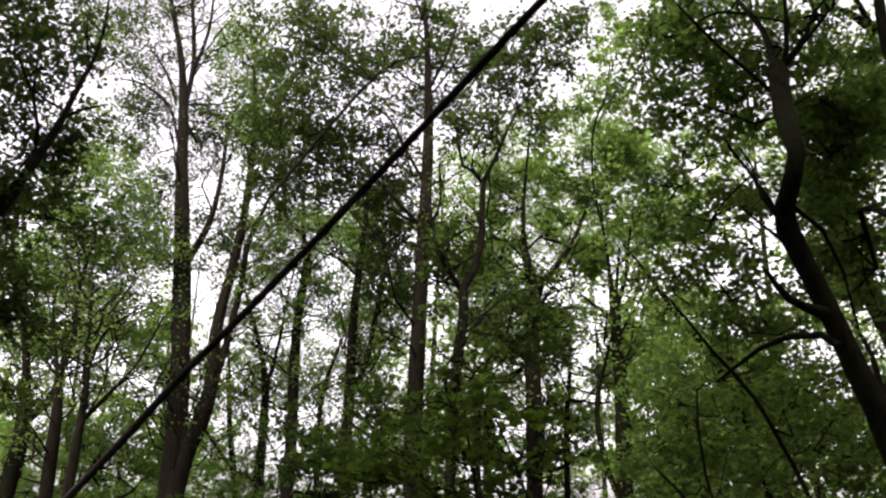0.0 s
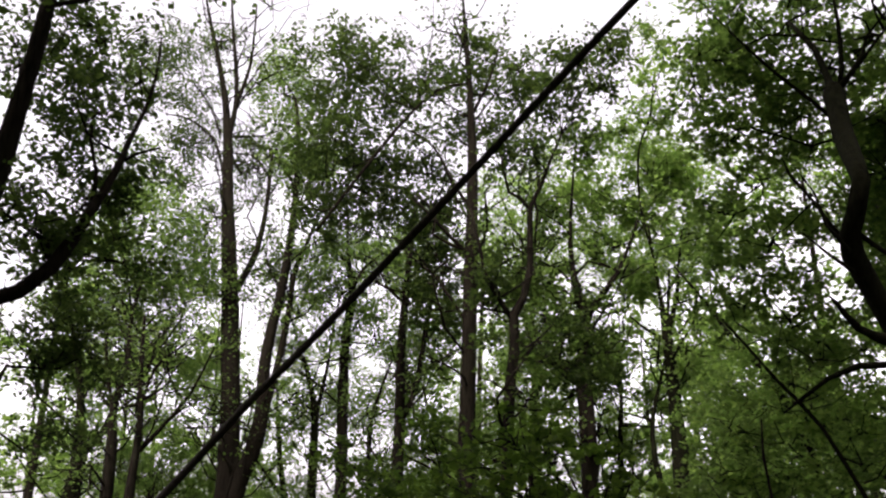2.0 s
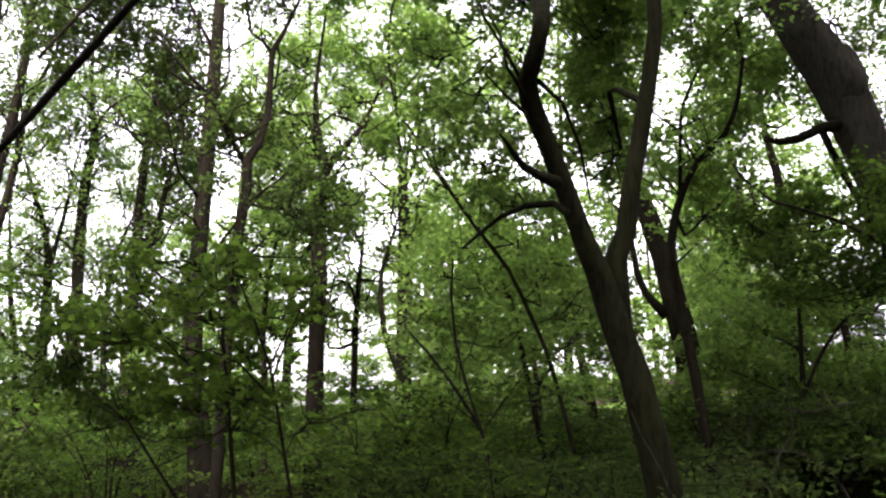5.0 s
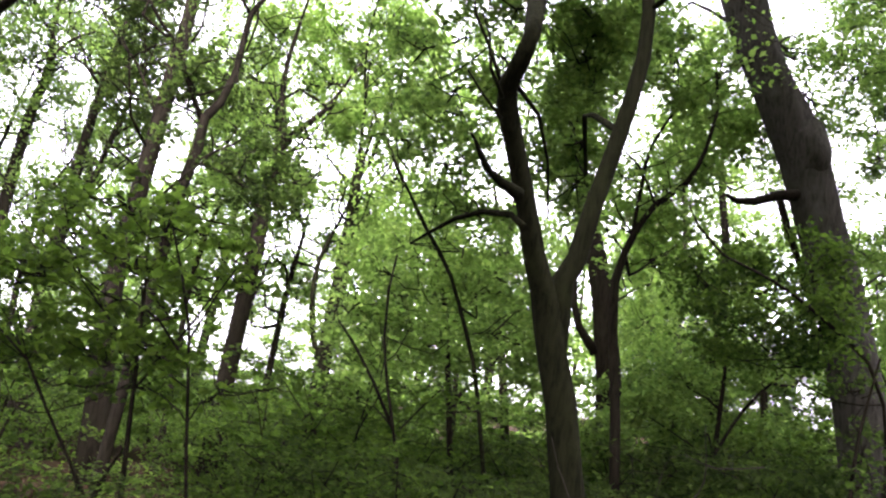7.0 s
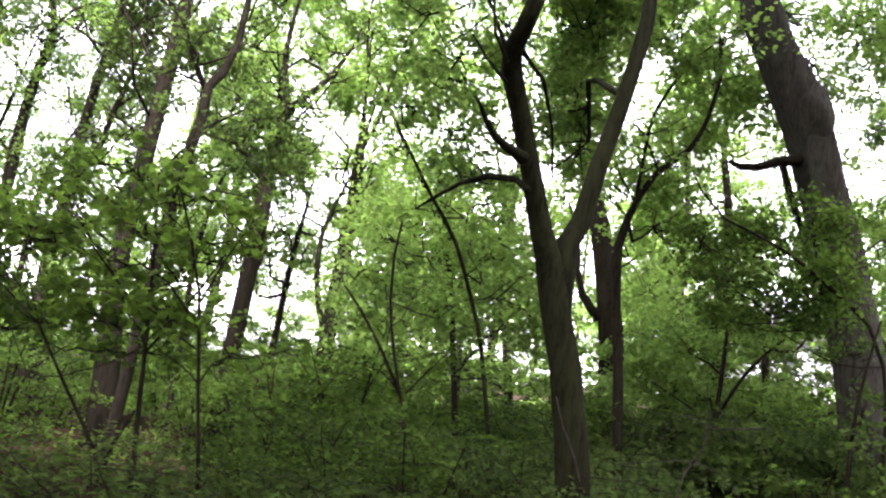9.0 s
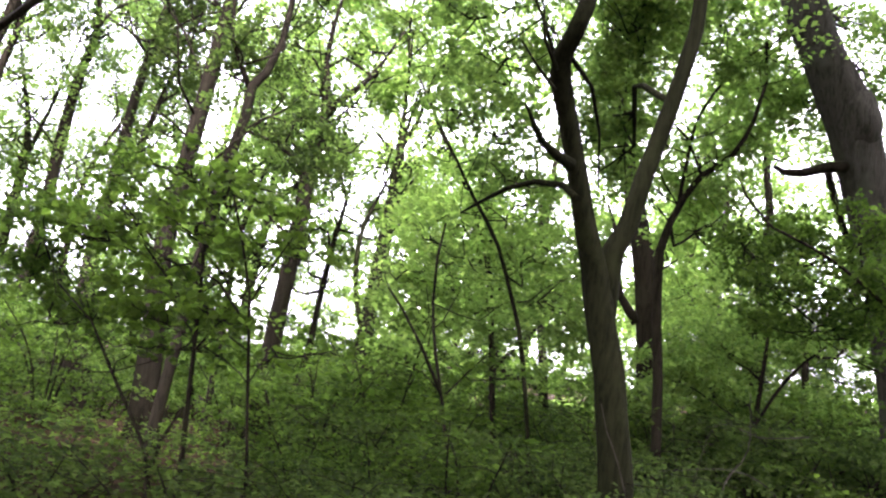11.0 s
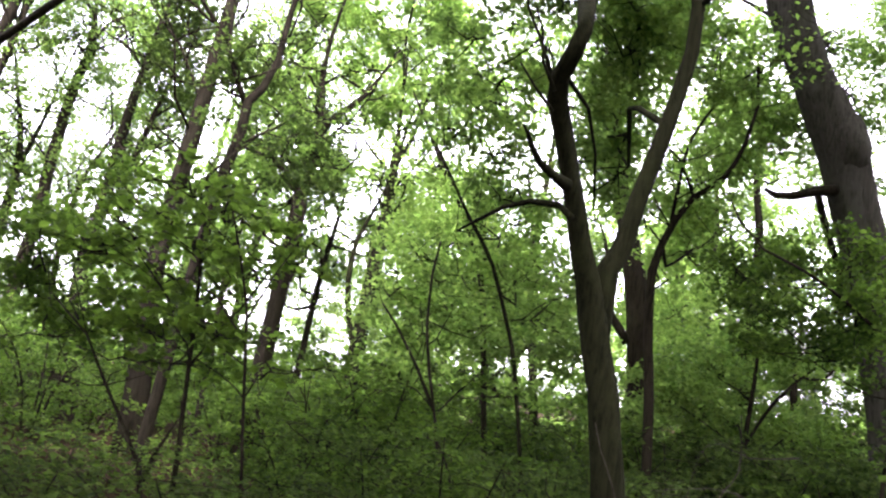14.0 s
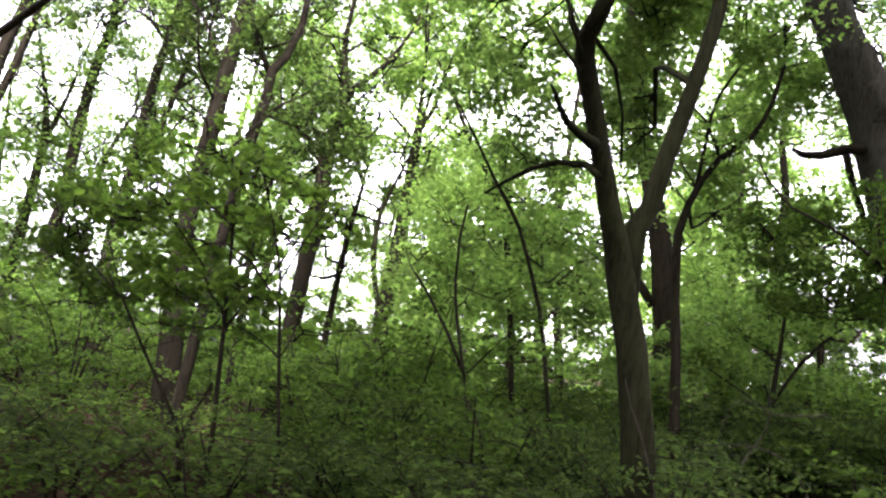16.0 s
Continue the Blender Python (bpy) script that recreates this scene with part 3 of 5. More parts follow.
h = Tree("tree", "pale grey tree leaning apart into several limbs", BARK_GREY, (
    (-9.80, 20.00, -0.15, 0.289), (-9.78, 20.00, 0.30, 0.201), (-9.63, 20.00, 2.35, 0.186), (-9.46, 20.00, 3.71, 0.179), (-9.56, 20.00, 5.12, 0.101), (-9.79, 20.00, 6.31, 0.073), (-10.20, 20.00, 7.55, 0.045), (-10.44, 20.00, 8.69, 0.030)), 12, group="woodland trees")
h.limb((-9.38, 20.00, 4.03, 0.100), (-8.97, 20.00, 4.47, 0.078), (-8.72, 20.00, 5.25, 0.064), (-8.59, 20.00, 6.04, 0.050), (-8.43, 20.00, 6.85, 0.043), (-8.29, 20.00, 8.11, 0.029))
h.limb((-9.77, 20.00, 6.44, 0.051), (-9.58, 20.00, 6.99, 0.037), (-9.43, 20.00, 7.83, 0.022))
h.boughs((-10.61, 22.17, 6.97, 1.27, 1.45, 3524), (-8.77, 19.96, 7.54, 1.14, 0.98, 2960), (-10.23, 20.91, 5.41, 0.85, 1.02, 1968), (-8.70, 20.05, 4.74, 0.96, 0.96, 1166), (-10.21, 20.38, 7.80, 1.02, 0.85, 2679), size=0.083)
h.twiggy(64, 2.2)
h.finish(LEAF_CANOPY)

h2 = Tree("tree", "dark slim tree with ascending limbs", BARK_DARK, (
    (-8.08, 18.50, -0.15, 0.222), (-8.08, 18.50, 0.30, 0.155), (-8.08, 18.50, 2.29, 0.143), (-8.07, 18.50, 3.79, 0.124), (-8.12, 18.50, 4.85, 0.086), (-7.93, 18.50, 5.58, 0.066), (-7.94, 18.50, 6.84, 0.047), (-7.73, 18.50, 7.89, 0.027)), 12, group="woodland trees")
h2.limb((-8.12, 18.50, 4.73, 0.053), (-8.32, 18.50, 5.46, 0.040), (-8.46, 18.50, 6.33, 0.027), (-8.38, 18.50, 7.10, 0.020))
h2.boughs((-9.42, 20.70, 14.95, 0.95, 0.95, 946), (-7.80, 18.67, 9.04, 1.24, 1.24, 4758), (-7.13, 19.14, 7.97, 1.39, 0.77, 5725), (-7.60, 19.68, 6.37, 1.40, 1.09, 4067), (-9.10, 20.67, 11.25, 1.06, 1.06, 2560), size=0.083)
h2.twiggy(44, 2.0)
h2.finish(LEAF_CANOPY)

h3 = Tree("tree", "thin dark woodland tree with spreading branches", BARK_DARK, (
    (-7.10, 17.00, -0.15, 0.166), (-7.09, 17.00, 0.30, 0.115), (-7.02, 17.00, 2.23, 0.107), (-6.97, 17.00, 3.19, 0.089), (-6.92, 17.00, 4.26, 0.066), (-7.01, 17.00, 5.37, 0.048), (-7.04, 17.00, 6.42, 0.031)), 12, group="woodland trees")
h3.limb((-6.87, 17.00, 3.72, 0.048), (-6.39, 17.00, 4.26, 0.041), (-5.96, 17.00, 4.81, 0.029), (-5.55, 17.00, 5.72, 0.018))
h3.limb((-6.95, 17.00, 4.59, 0.036), (-6.69, 17.00, 5.37, 0.030), (-6.13, 17.00, 5.83, 0.018))
h3.boughs((-8.36, 23.60, 5.44, 1.65, 1.28, 3400), (-7.54, 22.80, 3.73, 1.22, 1.04, 3200), (-8.18, 21.26, 3.06, 1.32, 0.82, 1500), (-7.34, 22.29, 6.10, 1.03, 1.03, 2044), (-8.60, 22.79, 4.15, 1.24, 1.06, 1500), size=0.083)
h3.twiggy(54, 1.8)
h3.finish(LEAF_CANOPY)

m = Tree("tree", "thin forked grey tree with sparse leaves", BARK_GREY, (
    (-4.32, 21.00, -0.15, 0.193), (-4.31, 21.00, 0.30, 0.134), (-4.29, 21.00, 2.41, 0.124), (-4.24, 21.00, 4.75, 0.091), (-4.42, 21.00, 5.84, 0.056), (-4.71, 21.00, 6.69, 0.036), (-4.97, 21.00, 7.55, 0.022)), 12, group="woodland trees")
m.limb((-4.22, 21.00, 4.88, 0.056), (-3.98, 21.00, 6.12, 0.042), (-3.83, 21.00, 7.26, 0.028), (-3.67, 21.00, 8.14, 0.022))
m.boughs((-4.63, 20.95, 6.68, 0.80, 0.95, 793), (-4.24, 22.93, 5.93, 1.03, 1.03, 1601), (-4.89, 21.95, 5.46, 0.82, 0.99, 1498), size=0.083)
m.twiggy(30, 1.8)
m.finish(LEAF_BACKLIT)

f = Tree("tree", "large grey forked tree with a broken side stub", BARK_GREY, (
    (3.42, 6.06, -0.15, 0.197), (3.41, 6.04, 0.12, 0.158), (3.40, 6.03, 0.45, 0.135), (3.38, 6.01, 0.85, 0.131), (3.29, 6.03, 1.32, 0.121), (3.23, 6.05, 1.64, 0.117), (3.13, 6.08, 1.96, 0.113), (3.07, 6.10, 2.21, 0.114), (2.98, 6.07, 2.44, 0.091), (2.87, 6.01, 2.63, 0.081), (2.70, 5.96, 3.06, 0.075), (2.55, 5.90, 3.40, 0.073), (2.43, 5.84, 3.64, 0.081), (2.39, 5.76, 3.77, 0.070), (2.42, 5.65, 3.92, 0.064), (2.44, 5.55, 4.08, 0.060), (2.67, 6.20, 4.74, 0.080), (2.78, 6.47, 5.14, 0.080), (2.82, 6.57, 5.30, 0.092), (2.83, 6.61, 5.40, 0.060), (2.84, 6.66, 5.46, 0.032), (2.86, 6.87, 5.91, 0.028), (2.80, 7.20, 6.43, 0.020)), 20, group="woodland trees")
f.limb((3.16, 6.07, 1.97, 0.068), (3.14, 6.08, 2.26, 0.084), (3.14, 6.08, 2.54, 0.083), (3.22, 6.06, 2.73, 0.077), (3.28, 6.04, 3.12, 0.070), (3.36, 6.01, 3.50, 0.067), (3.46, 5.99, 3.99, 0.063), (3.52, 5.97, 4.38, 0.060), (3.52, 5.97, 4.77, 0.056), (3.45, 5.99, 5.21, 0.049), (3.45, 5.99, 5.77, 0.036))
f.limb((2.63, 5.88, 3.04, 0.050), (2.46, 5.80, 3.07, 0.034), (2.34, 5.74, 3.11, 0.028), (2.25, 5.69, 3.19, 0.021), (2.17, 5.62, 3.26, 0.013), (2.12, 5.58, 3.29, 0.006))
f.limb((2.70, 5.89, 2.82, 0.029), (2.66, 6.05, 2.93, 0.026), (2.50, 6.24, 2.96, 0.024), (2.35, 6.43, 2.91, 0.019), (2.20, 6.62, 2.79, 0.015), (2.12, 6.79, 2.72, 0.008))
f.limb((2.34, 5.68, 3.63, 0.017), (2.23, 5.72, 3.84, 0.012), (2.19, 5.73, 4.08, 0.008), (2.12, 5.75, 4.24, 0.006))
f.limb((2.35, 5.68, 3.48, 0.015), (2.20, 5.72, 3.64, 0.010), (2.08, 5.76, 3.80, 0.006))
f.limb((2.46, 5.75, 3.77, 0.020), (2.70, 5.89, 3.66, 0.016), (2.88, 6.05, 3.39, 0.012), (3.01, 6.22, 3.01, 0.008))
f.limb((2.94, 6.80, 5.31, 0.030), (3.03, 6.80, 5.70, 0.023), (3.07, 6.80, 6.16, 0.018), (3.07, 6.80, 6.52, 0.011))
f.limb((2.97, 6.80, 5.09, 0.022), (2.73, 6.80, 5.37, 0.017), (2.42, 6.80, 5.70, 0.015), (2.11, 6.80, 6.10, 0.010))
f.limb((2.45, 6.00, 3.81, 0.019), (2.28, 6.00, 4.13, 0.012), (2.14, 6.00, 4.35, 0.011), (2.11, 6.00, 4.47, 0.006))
f.boughs((2.49, 7.98, 7.09, 0.43, 0.36, 946), (3.19, 8.07, 7.23, 0.45, 0.37, 1010), (3.87, 8.07, 7.33, 0.38, 0.31, 523), (2.24, 7.91, 6.43, 0.55, 0.48, 3321), (2.94, 7.94, 6.36, 0.56, 0.56, 4403), (2.02, 7.55, 5.42, 0.38, 0.38, 726), (2.85, 7.88, 5.68, 0.40, 0.34, 1139), (3.50, 7.47, 6.23, 0.34, 0.41, 844), size=0.068)
f.boughs((3.91, 7.86, 5.83, 0.56, 0.56, 4429), (4.11, 7.92, 5.11, 0.35, 0.55, 2684), (3.76, 8.19, 5.23, 0.28, 0.35, 982), (2.94, 7.76, 4.75, 0.26, 0.32, 397), (1.97, 7.35, 4.58, 0.29, 0.29, 397), (2.52, 7.91, 4.40, 0.44, 0.38, 814), (2.62, 7.55, 3.90, 0.36, 0.30, 570), (2.54, 8.15, 5.09, 0.40, 0.27, 281), size=0.068)
f.boughs((1.89, 7.76, 6.02, 0.26, 0.40, 285), (3.77, 7.75, 4.23, 0.33, 0.39, 1268), (3.87, 8.34, 4.74, 0.35, 0.28, 681), (3.88, 7.76, 3.85, 0.26, 0.39, 1004), (3.34, 7.71, 3.84, 0.31, 0.31, 580), (2.16, 7.71, 3.89, 0.36, 0.36, 513), (2.94, 7.86, 3.50, 0.37, 0.25, 641), size=0.068)
f.boughs((3.80, 7.90, 5.33, 0.48, 0.48, 538), (4.09, 8.41, 4.76, 0.35, 0.63, 527), (4.35, 8.83, 4.21, 0.25, 0.44, 260), (5.06, 8.15, 5.66, 0.52, 0.60, 1426), (3.03, 8.97, 3.67, 0.35, 0.28, 322), (3.23, 9.18, 4.56, 0.29, 0.44, 241), (3.27, 9.03, 5.63, 0.26, 0.37, 231), (2.69, 9.07, 4.72, 0.39, 0.29, 378), size=0.068)
f.boughs((4.58, 8.62, 6.05, 0.38, 0.38, 921), size=0.068)
# High boughs out of view, added to hold sky light off the trees below.
f.boughs((2.2, 6.0, 8.8, 1.6, 0.9, 2200), (3.6, 6.8, 9.2, 1.7, 1.0, 2200), (1.8, 4.6, 8.8, 1.6, 0.9, 2000), (3.6, 5.0, 9.0, 1.6, 1.0, 2000), size=0.09)
f.boughs((0.9, 5.4, 7.9, 1.6, 0.8, 2600), (4.6, 3.6, 8.6, 1.8, 0.9, 2600), size=0.12, twigs=False)
f.twiggy(10, 1.0, 4.6, 0)
f.finish(LEAF_CANOPY)

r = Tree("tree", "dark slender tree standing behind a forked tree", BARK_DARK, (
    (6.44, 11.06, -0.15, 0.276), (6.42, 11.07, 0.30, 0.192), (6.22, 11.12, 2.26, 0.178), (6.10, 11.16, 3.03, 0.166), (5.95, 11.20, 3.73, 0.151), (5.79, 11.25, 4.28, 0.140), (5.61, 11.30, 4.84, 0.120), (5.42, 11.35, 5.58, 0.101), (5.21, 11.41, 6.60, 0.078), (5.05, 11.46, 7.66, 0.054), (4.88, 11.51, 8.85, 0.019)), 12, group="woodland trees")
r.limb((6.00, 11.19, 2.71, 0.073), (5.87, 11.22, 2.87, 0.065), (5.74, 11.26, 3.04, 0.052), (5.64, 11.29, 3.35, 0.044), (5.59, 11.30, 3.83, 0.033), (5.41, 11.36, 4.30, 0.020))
r.boughs((6.06, 13.07, 6.31, 0.65, 0.98, 2014), (5.73, 12.05, 7.07, 0.83, 0.83, 2169), (4.98, 12.71, 7.59, 0.54, 0.64, 635), (5.70, 12.23, 4.61, 0.39, 0.59, 326), (6.27, 11.91, 7.65, 0.74, 0.64, 1104), (6.09, 12.57, 5.13, 0.41, 0.62, 595), size=0.083)
r.twiggy(15, 1.3)
r.finish(LEAF_BACKLIT)

q = Tree("tree", "thin curving tree with long ascending branches", BARK_DARK, (
    (5.20, 8.61, -0.15, 0.088), (5.18, 8.61, 0.30, 0.061), (5.05, 8.65, 1.80, 0.057), (4.96, 8.68, 2.40, 0.054), (4.89, 8.69, 3.21, 0.048), (4.96, 8.68, 3.54, 0.042), (5.07, 8.64, 3.85, 0.039), (5.22, 8.60, 4.12, 0.033), (5.53, 8.51, 4.43, 0.030), (5.70, 8.46, 4.86, 0.024), (5.78, 8.44, 5.29, 0.021), (5.72, 8.46, 5.90, 0.014)), 12, group="woodland trees")
q.limb((5.02, 8.66, 3.75, 0.023), (5.06, 8.65, 4.35, 0.020), (5.13, 8.63, 4.83, 0.017), (5.48, 8.53, 5.51, 0.014), (5.73, 8.45, 5.75, 0.007))
q.boughs((6.00, 9.29, 5.46, 0.59, 0.50, 1871), (6.82, 9.52, 5.52, 0.44, 0.62, 1732), (5.98, 9.71, 4.59, 0.67, 0.42, 1442), (6.08, 8.93, 6.04, 0.38, 0.50, 1510), (5.89, 9.52, 3.73, 0.57, 0.44, 1063), (5.50, 9.55, 4.44, 0.41, 0.41, 693), (6.31, 9.81, 5.15, 0.52, 0.35, 766), size=0.076)
q.twiggy(21, 1.2)
q.finish(LEAF_BACKLIT)

k = Tree("tree", "massive leaning grey trunk with a burl and stub", BARK_PALE, (
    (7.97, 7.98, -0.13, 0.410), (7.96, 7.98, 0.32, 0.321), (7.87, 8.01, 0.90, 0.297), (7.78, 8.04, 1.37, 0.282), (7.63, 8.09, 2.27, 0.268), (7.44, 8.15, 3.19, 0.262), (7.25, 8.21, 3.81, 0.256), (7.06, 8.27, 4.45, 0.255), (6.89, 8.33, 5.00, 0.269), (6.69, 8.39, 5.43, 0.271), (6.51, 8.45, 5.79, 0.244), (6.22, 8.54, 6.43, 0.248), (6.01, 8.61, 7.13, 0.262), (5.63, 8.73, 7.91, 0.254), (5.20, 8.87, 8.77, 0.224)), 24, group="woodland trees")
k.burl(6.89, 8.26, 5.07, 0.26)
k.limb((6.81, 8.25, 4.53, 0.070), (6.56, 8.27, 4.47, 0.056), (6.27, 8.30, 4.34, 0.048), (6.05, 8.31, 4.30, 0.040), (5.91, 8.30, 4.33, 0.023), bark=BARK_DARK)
k.limb((6.78, 8.57, 4.58, 0.047), (6.92, 8.53, 4.16, 0.043), (7.10, 8.48, 3.72, 0.039), (7.26, 8.43, 3.22, 0.032), bark=BARK_DARK)
k.limb((5.36, 9.00, 7.33, 0.154), (5.05, 9.00, 7.25, 0.076), (4.82, 9.00, 7.45, 0.038), (4.57, 9.00, 7.58, 0.019), (4.27, 9.00, 7.62, 0.011), bark=BARK_DARK)
k.limb((5.05, 9.00, 7.25, 0.045), (4.91, 9.00, 7.64, 0.031), (4.78, 9.00, 7.87, 0.019), bark=BARK_DARK)
k.boughs((7.55, 9.60, 7.00, 0.51, 0.51, 1000), (7.72, 9.30, 6.30, 0.40, 0.52, 900), (6.87, 9.12, 5.42, 0.34, 0.43, 407), (8.02, 9.03, 4.93, 0.27, 0.36, 217), size=0.069)
# Unseen crown boughs, added to shade the undergrowth at the trunk's foot.
k.boughs((6.2, 7.3, 9.9, 1.8, 1.0, 4500), (5.0, 6.6, 9.6, 1.9, 1.1, 4500), (7.2, 6.4, 9.5, 1.8, 1.0, 4500), (5.6, 4.8, 9.4, 1.9, 1.0, 4500), (6.4, 9.0, 10.2, 1.8, 1.1, 4000), size=0.1)
k.boughs((7.93, 8.61, 6.48, 0.45, 0.45, 762), (8.10, 8.35, 5.90, 0.35, 0.43, 579), (8.80, 9.27, 5.75, 0.38, 0.38, 148), (7.69, 8.55, 6.76, 0.44, 0.35, 516), (8.14, 8.26, 3.78, 0.33, 0.49, 618), (7.98, 8.52, 4.14, 0.33, 0.33, 362), (8.26, 8.52, 6.75, 0.27, 0.36, 325), size=0.069)
k.boughs((5.15, 9.42, 6.82, 0.52, 0.52, 1569), (5.16, 9.85, 7.46, 0.54, 0.36, 877), (5.61, 10.40, 6.61, 0.37, 0.46, 1008), size=0.069)
k.finish(LEAF_CANOPY)

k7 = Tree("tree", "leafy tree with drooping sprays at the clearing", BARK_DARK, (
    (10.36, 9.62, 0.06, 0.177), (10.36, 9.63, 0.51, 0.123), (10.34, 9.63, 0.78, 0.114), (10.27, 9.65, 2.26, 0.110), (10.15, 9.69, 3.79, 0.097), (10.04, 9.73, 5.41, 0.082), (9.94, 9.76, 7.10, 0.066), (9.81, 9.80, 8.51, 0.044), (9.67, 9.85, 10.00, 0.015)), 12, group="woodland trees")
k7.boughs((9.58, 9.99, 7.44, 0.42, 0.74, 2117), (10.07, 10.38, 6.27, 0.37, 0.75, 1600), (10.45, 10.73, 5.00, 0.38, 0.65, 1395), (10.77, 11.04, 3.85, 0.38, 0.65, 1684), (11.06, 11.16, 2.84, 0.44, 0.66, 2830), (10.37, 9.77, 6.77, 0.85, 0.96, 7954), (11.01, 10.31, 5.03, 0.87, 0.98, 8222), (11.57, 10.77, 3.26, 0.89, 1.00, 8642), size=0.069)
# Upper crown lies out of view; added to shade the growth underneath.
k7.boughs((9.24, 9.96, 8.41, 0.75, 0.54, 3931), (10.79, 10.47, 9.11, 0.95, 0.71, 6603), (9.68, 10.05, 9.61, 1.03, 0.68, 6832), (9.78, 11.14, 9.94, 0.73, 0.73, 3540), size=0.069)
k7.twiggy(21, 1.4)
k7.finish(LEAF_CANOPY)

k2 = Tree("tree", "bushy tree with dense mid-green foliage", BARK_DARK, (
    (8.49, 11.82, -0.11, 0.157), (8.49, 11.82, 0.34, 0.109), (8.42, 11.84, 2.30, 0.101), (8.38, 11.86, 3.16, 0.093), (8.37, 11.86, 4.05, 0.084), (8.33, 11.87, 4.96, 0.066), (8.19, 11.91, 5.87, 0.048), (8.19, 11.91, 6.83, 0.029)), 12, group="woodland trees")
k2.limb((8.37, 11.86, 3.52, 0.046), (8.05, 11.95, 4.27, 0.037), (7.91, 11.99, 4.88, 0.023))
k2.boughs((8.92, 13.53, 3.33, 1.04, 0.64, 2167), (9.42, 12.55, 4.53, 1.02, 0.80, 2159), (9.87, 11.42, 3.78, 0.60, 0.76, 1311), (7.57, 12.82, 3.61, 0.80, 0.64, 1364), (8.89, 13.35, 4.41, 0.93, 0.58, 1142), (7.73, 12.40, 2.79, 0.73, 0.42, 880), (9.04, 12.93, 5.40, 0.81, 0.58, 684), size=0.083)
k2.boughs((10.23, 12.04, 3.34, 0.68, 0.28, 243), (9.35, 11.99, 6.17, 0.68, 0.68, 675), (9.14, 12.98, 2.97, 0.68, 0.34, 557), size=0.083)
k2.finish(LEAF_CANOPY)

k6 = Tree("tree", "light-crowned tree behind the great leaning trunk", BARK_DARK, (
    (9.89, 15.06, 0.01, 0.142), (9.88, 15.07, 0.46, 0.099), (9.78, 15.09, 2.24, 0.091), (9.67, 15.13, 3.53, 0.080), (9.60, 15.15, 4.87, 0.064), (9.59, 15.15, 6.02, 0.047), (9.38, 15.21, 7.41, 0.030)), 12, group="woodland trees")
k6.boughs((9.16, 15.91, 5.46, 0.80, 0.94, 2003), (9.96, 15.85, 6.23, 0.83, 0.83, 1816), (11.26, 16.52, 7.30, 0.89, 0.89, 1524), (9.56, 16.29, 7.22, 0.71, 0.85, 1143), (9.84, 16.98, 4.12, 0.85, 0.85, 2208), (11.88, 15.68, 6.39, 0.87, 0.72, 1667), (11.85, 14.75, 7.42, 0.71, 0.85, 1364), (10.59, 15.86, 4.44, 0.83, 0.69, 1505), size=0.083)
k6.boughs((9.36, 17.36, 5.19, 0.57, 1.15, 1488), (10.09, 16.33, 9.85, 0.90, 0.90, 1549), (11.56, 16.97, 8.69, 0.78, 0.78, 1158), (9.00, 15.14, 8.01, 0.67, 0.81, 858), (10.02, 15.75, 10.68, 0.90, 0.60, 1021), (9.50, 17.04, 10.64, 0.70, 0.93, 1021), size=0.083)
k6.twiggy(24, 1.6)
k6.finish(LEAF_BACKLIT)

k3 = Tree("tree", "slim tree with light green foliage behind trunks", BARK_DARK, (
    (6.15, 14.06, -0.15, 0.121), (6.13, 14.06, 0.30, 0.084), (5.96, 14.11, 1.64, 0.078), (5.75, 14.17, 2.75, 0.068), (5.57, 14.22, 3.71, 0.059), (5.47, 14.25, 4.71, 0.040), (5.23, 14.32, 5.70, 0.025)), 12, group="woodland trees")
k3.boughs((5.87, 15.59, 4.13, 0.90, 0.84, 1090), (5.96, 15.27, 4.98, 0.66, 0.66, 514), (4.75, 15.86, 3.92, 0.96, 0.84, 1146), (3.97, 16.58, 4.29, 0.74, 0.87, 920), (5.41, 15.71, 3.07, 0.89, 0.66, 838), (6.38, 15.11, 3.33, 0.53, 0.71, 536), (5.70, 15.35, 2.58, 0.94, 0.47, 626), size=0.083)
k3.boughs((4.13, 15.24, 2.69, 0.90, 0.68, 878), (3.63, 16.19, 2.00, 0.83, 0.47, 466), (2.11, 16.50, 3.44, 0.72, 0.84, 1026), (3.49, 15.79, 3.44, 0.58, 0.70, 582), (3.20, 16.06, 3.80, 0.45, 0.45, 300), size=0.083)
k3.finish(LEAF_BACKLIT)

k4 = Tree("tree", "low bushy tree with deep green foliage", BARK_DARK, (
    (8.96, 10.96, -0.07, 0.110), (8.95, 10.96, 0.38, 0.077), (8.80, 11.00, 1.58, 0.071), (8.72, 11.03, 2.05, 0.067), (8.64, 11.05, 2.52, 0.053), (8.64, 11.05, 3.02, 0.036), (8.67, 11.04, 3.53, 0.022)), 12, group="woodland trees")
k4.boughs((8.52, 12.67, 2.39, 0.65, 0.43, 1147), (9.27, 12.02, 3.11, 0.54, 0.24, 292), (7.54, 12.02, 2.40, 0.60, 0.45, 1114), (8.37, 11.71, 1.92, 1.12, 0.41, 2811), (9.91, 11.99, 1.93, 1.21, 0.50, 4292), (8.89, 11.00, 2.12, 0.60, 0.25, 462), size=0.083)
k4.boughs((8.05, 11.32, 2.33, 0.39, 0.30, 308), (10.08, 11.31, 3.25, 0.49, 0.32, 357), (7.95, 11.66, 2.73, 0.60, 0.30, 737), size=0.083)
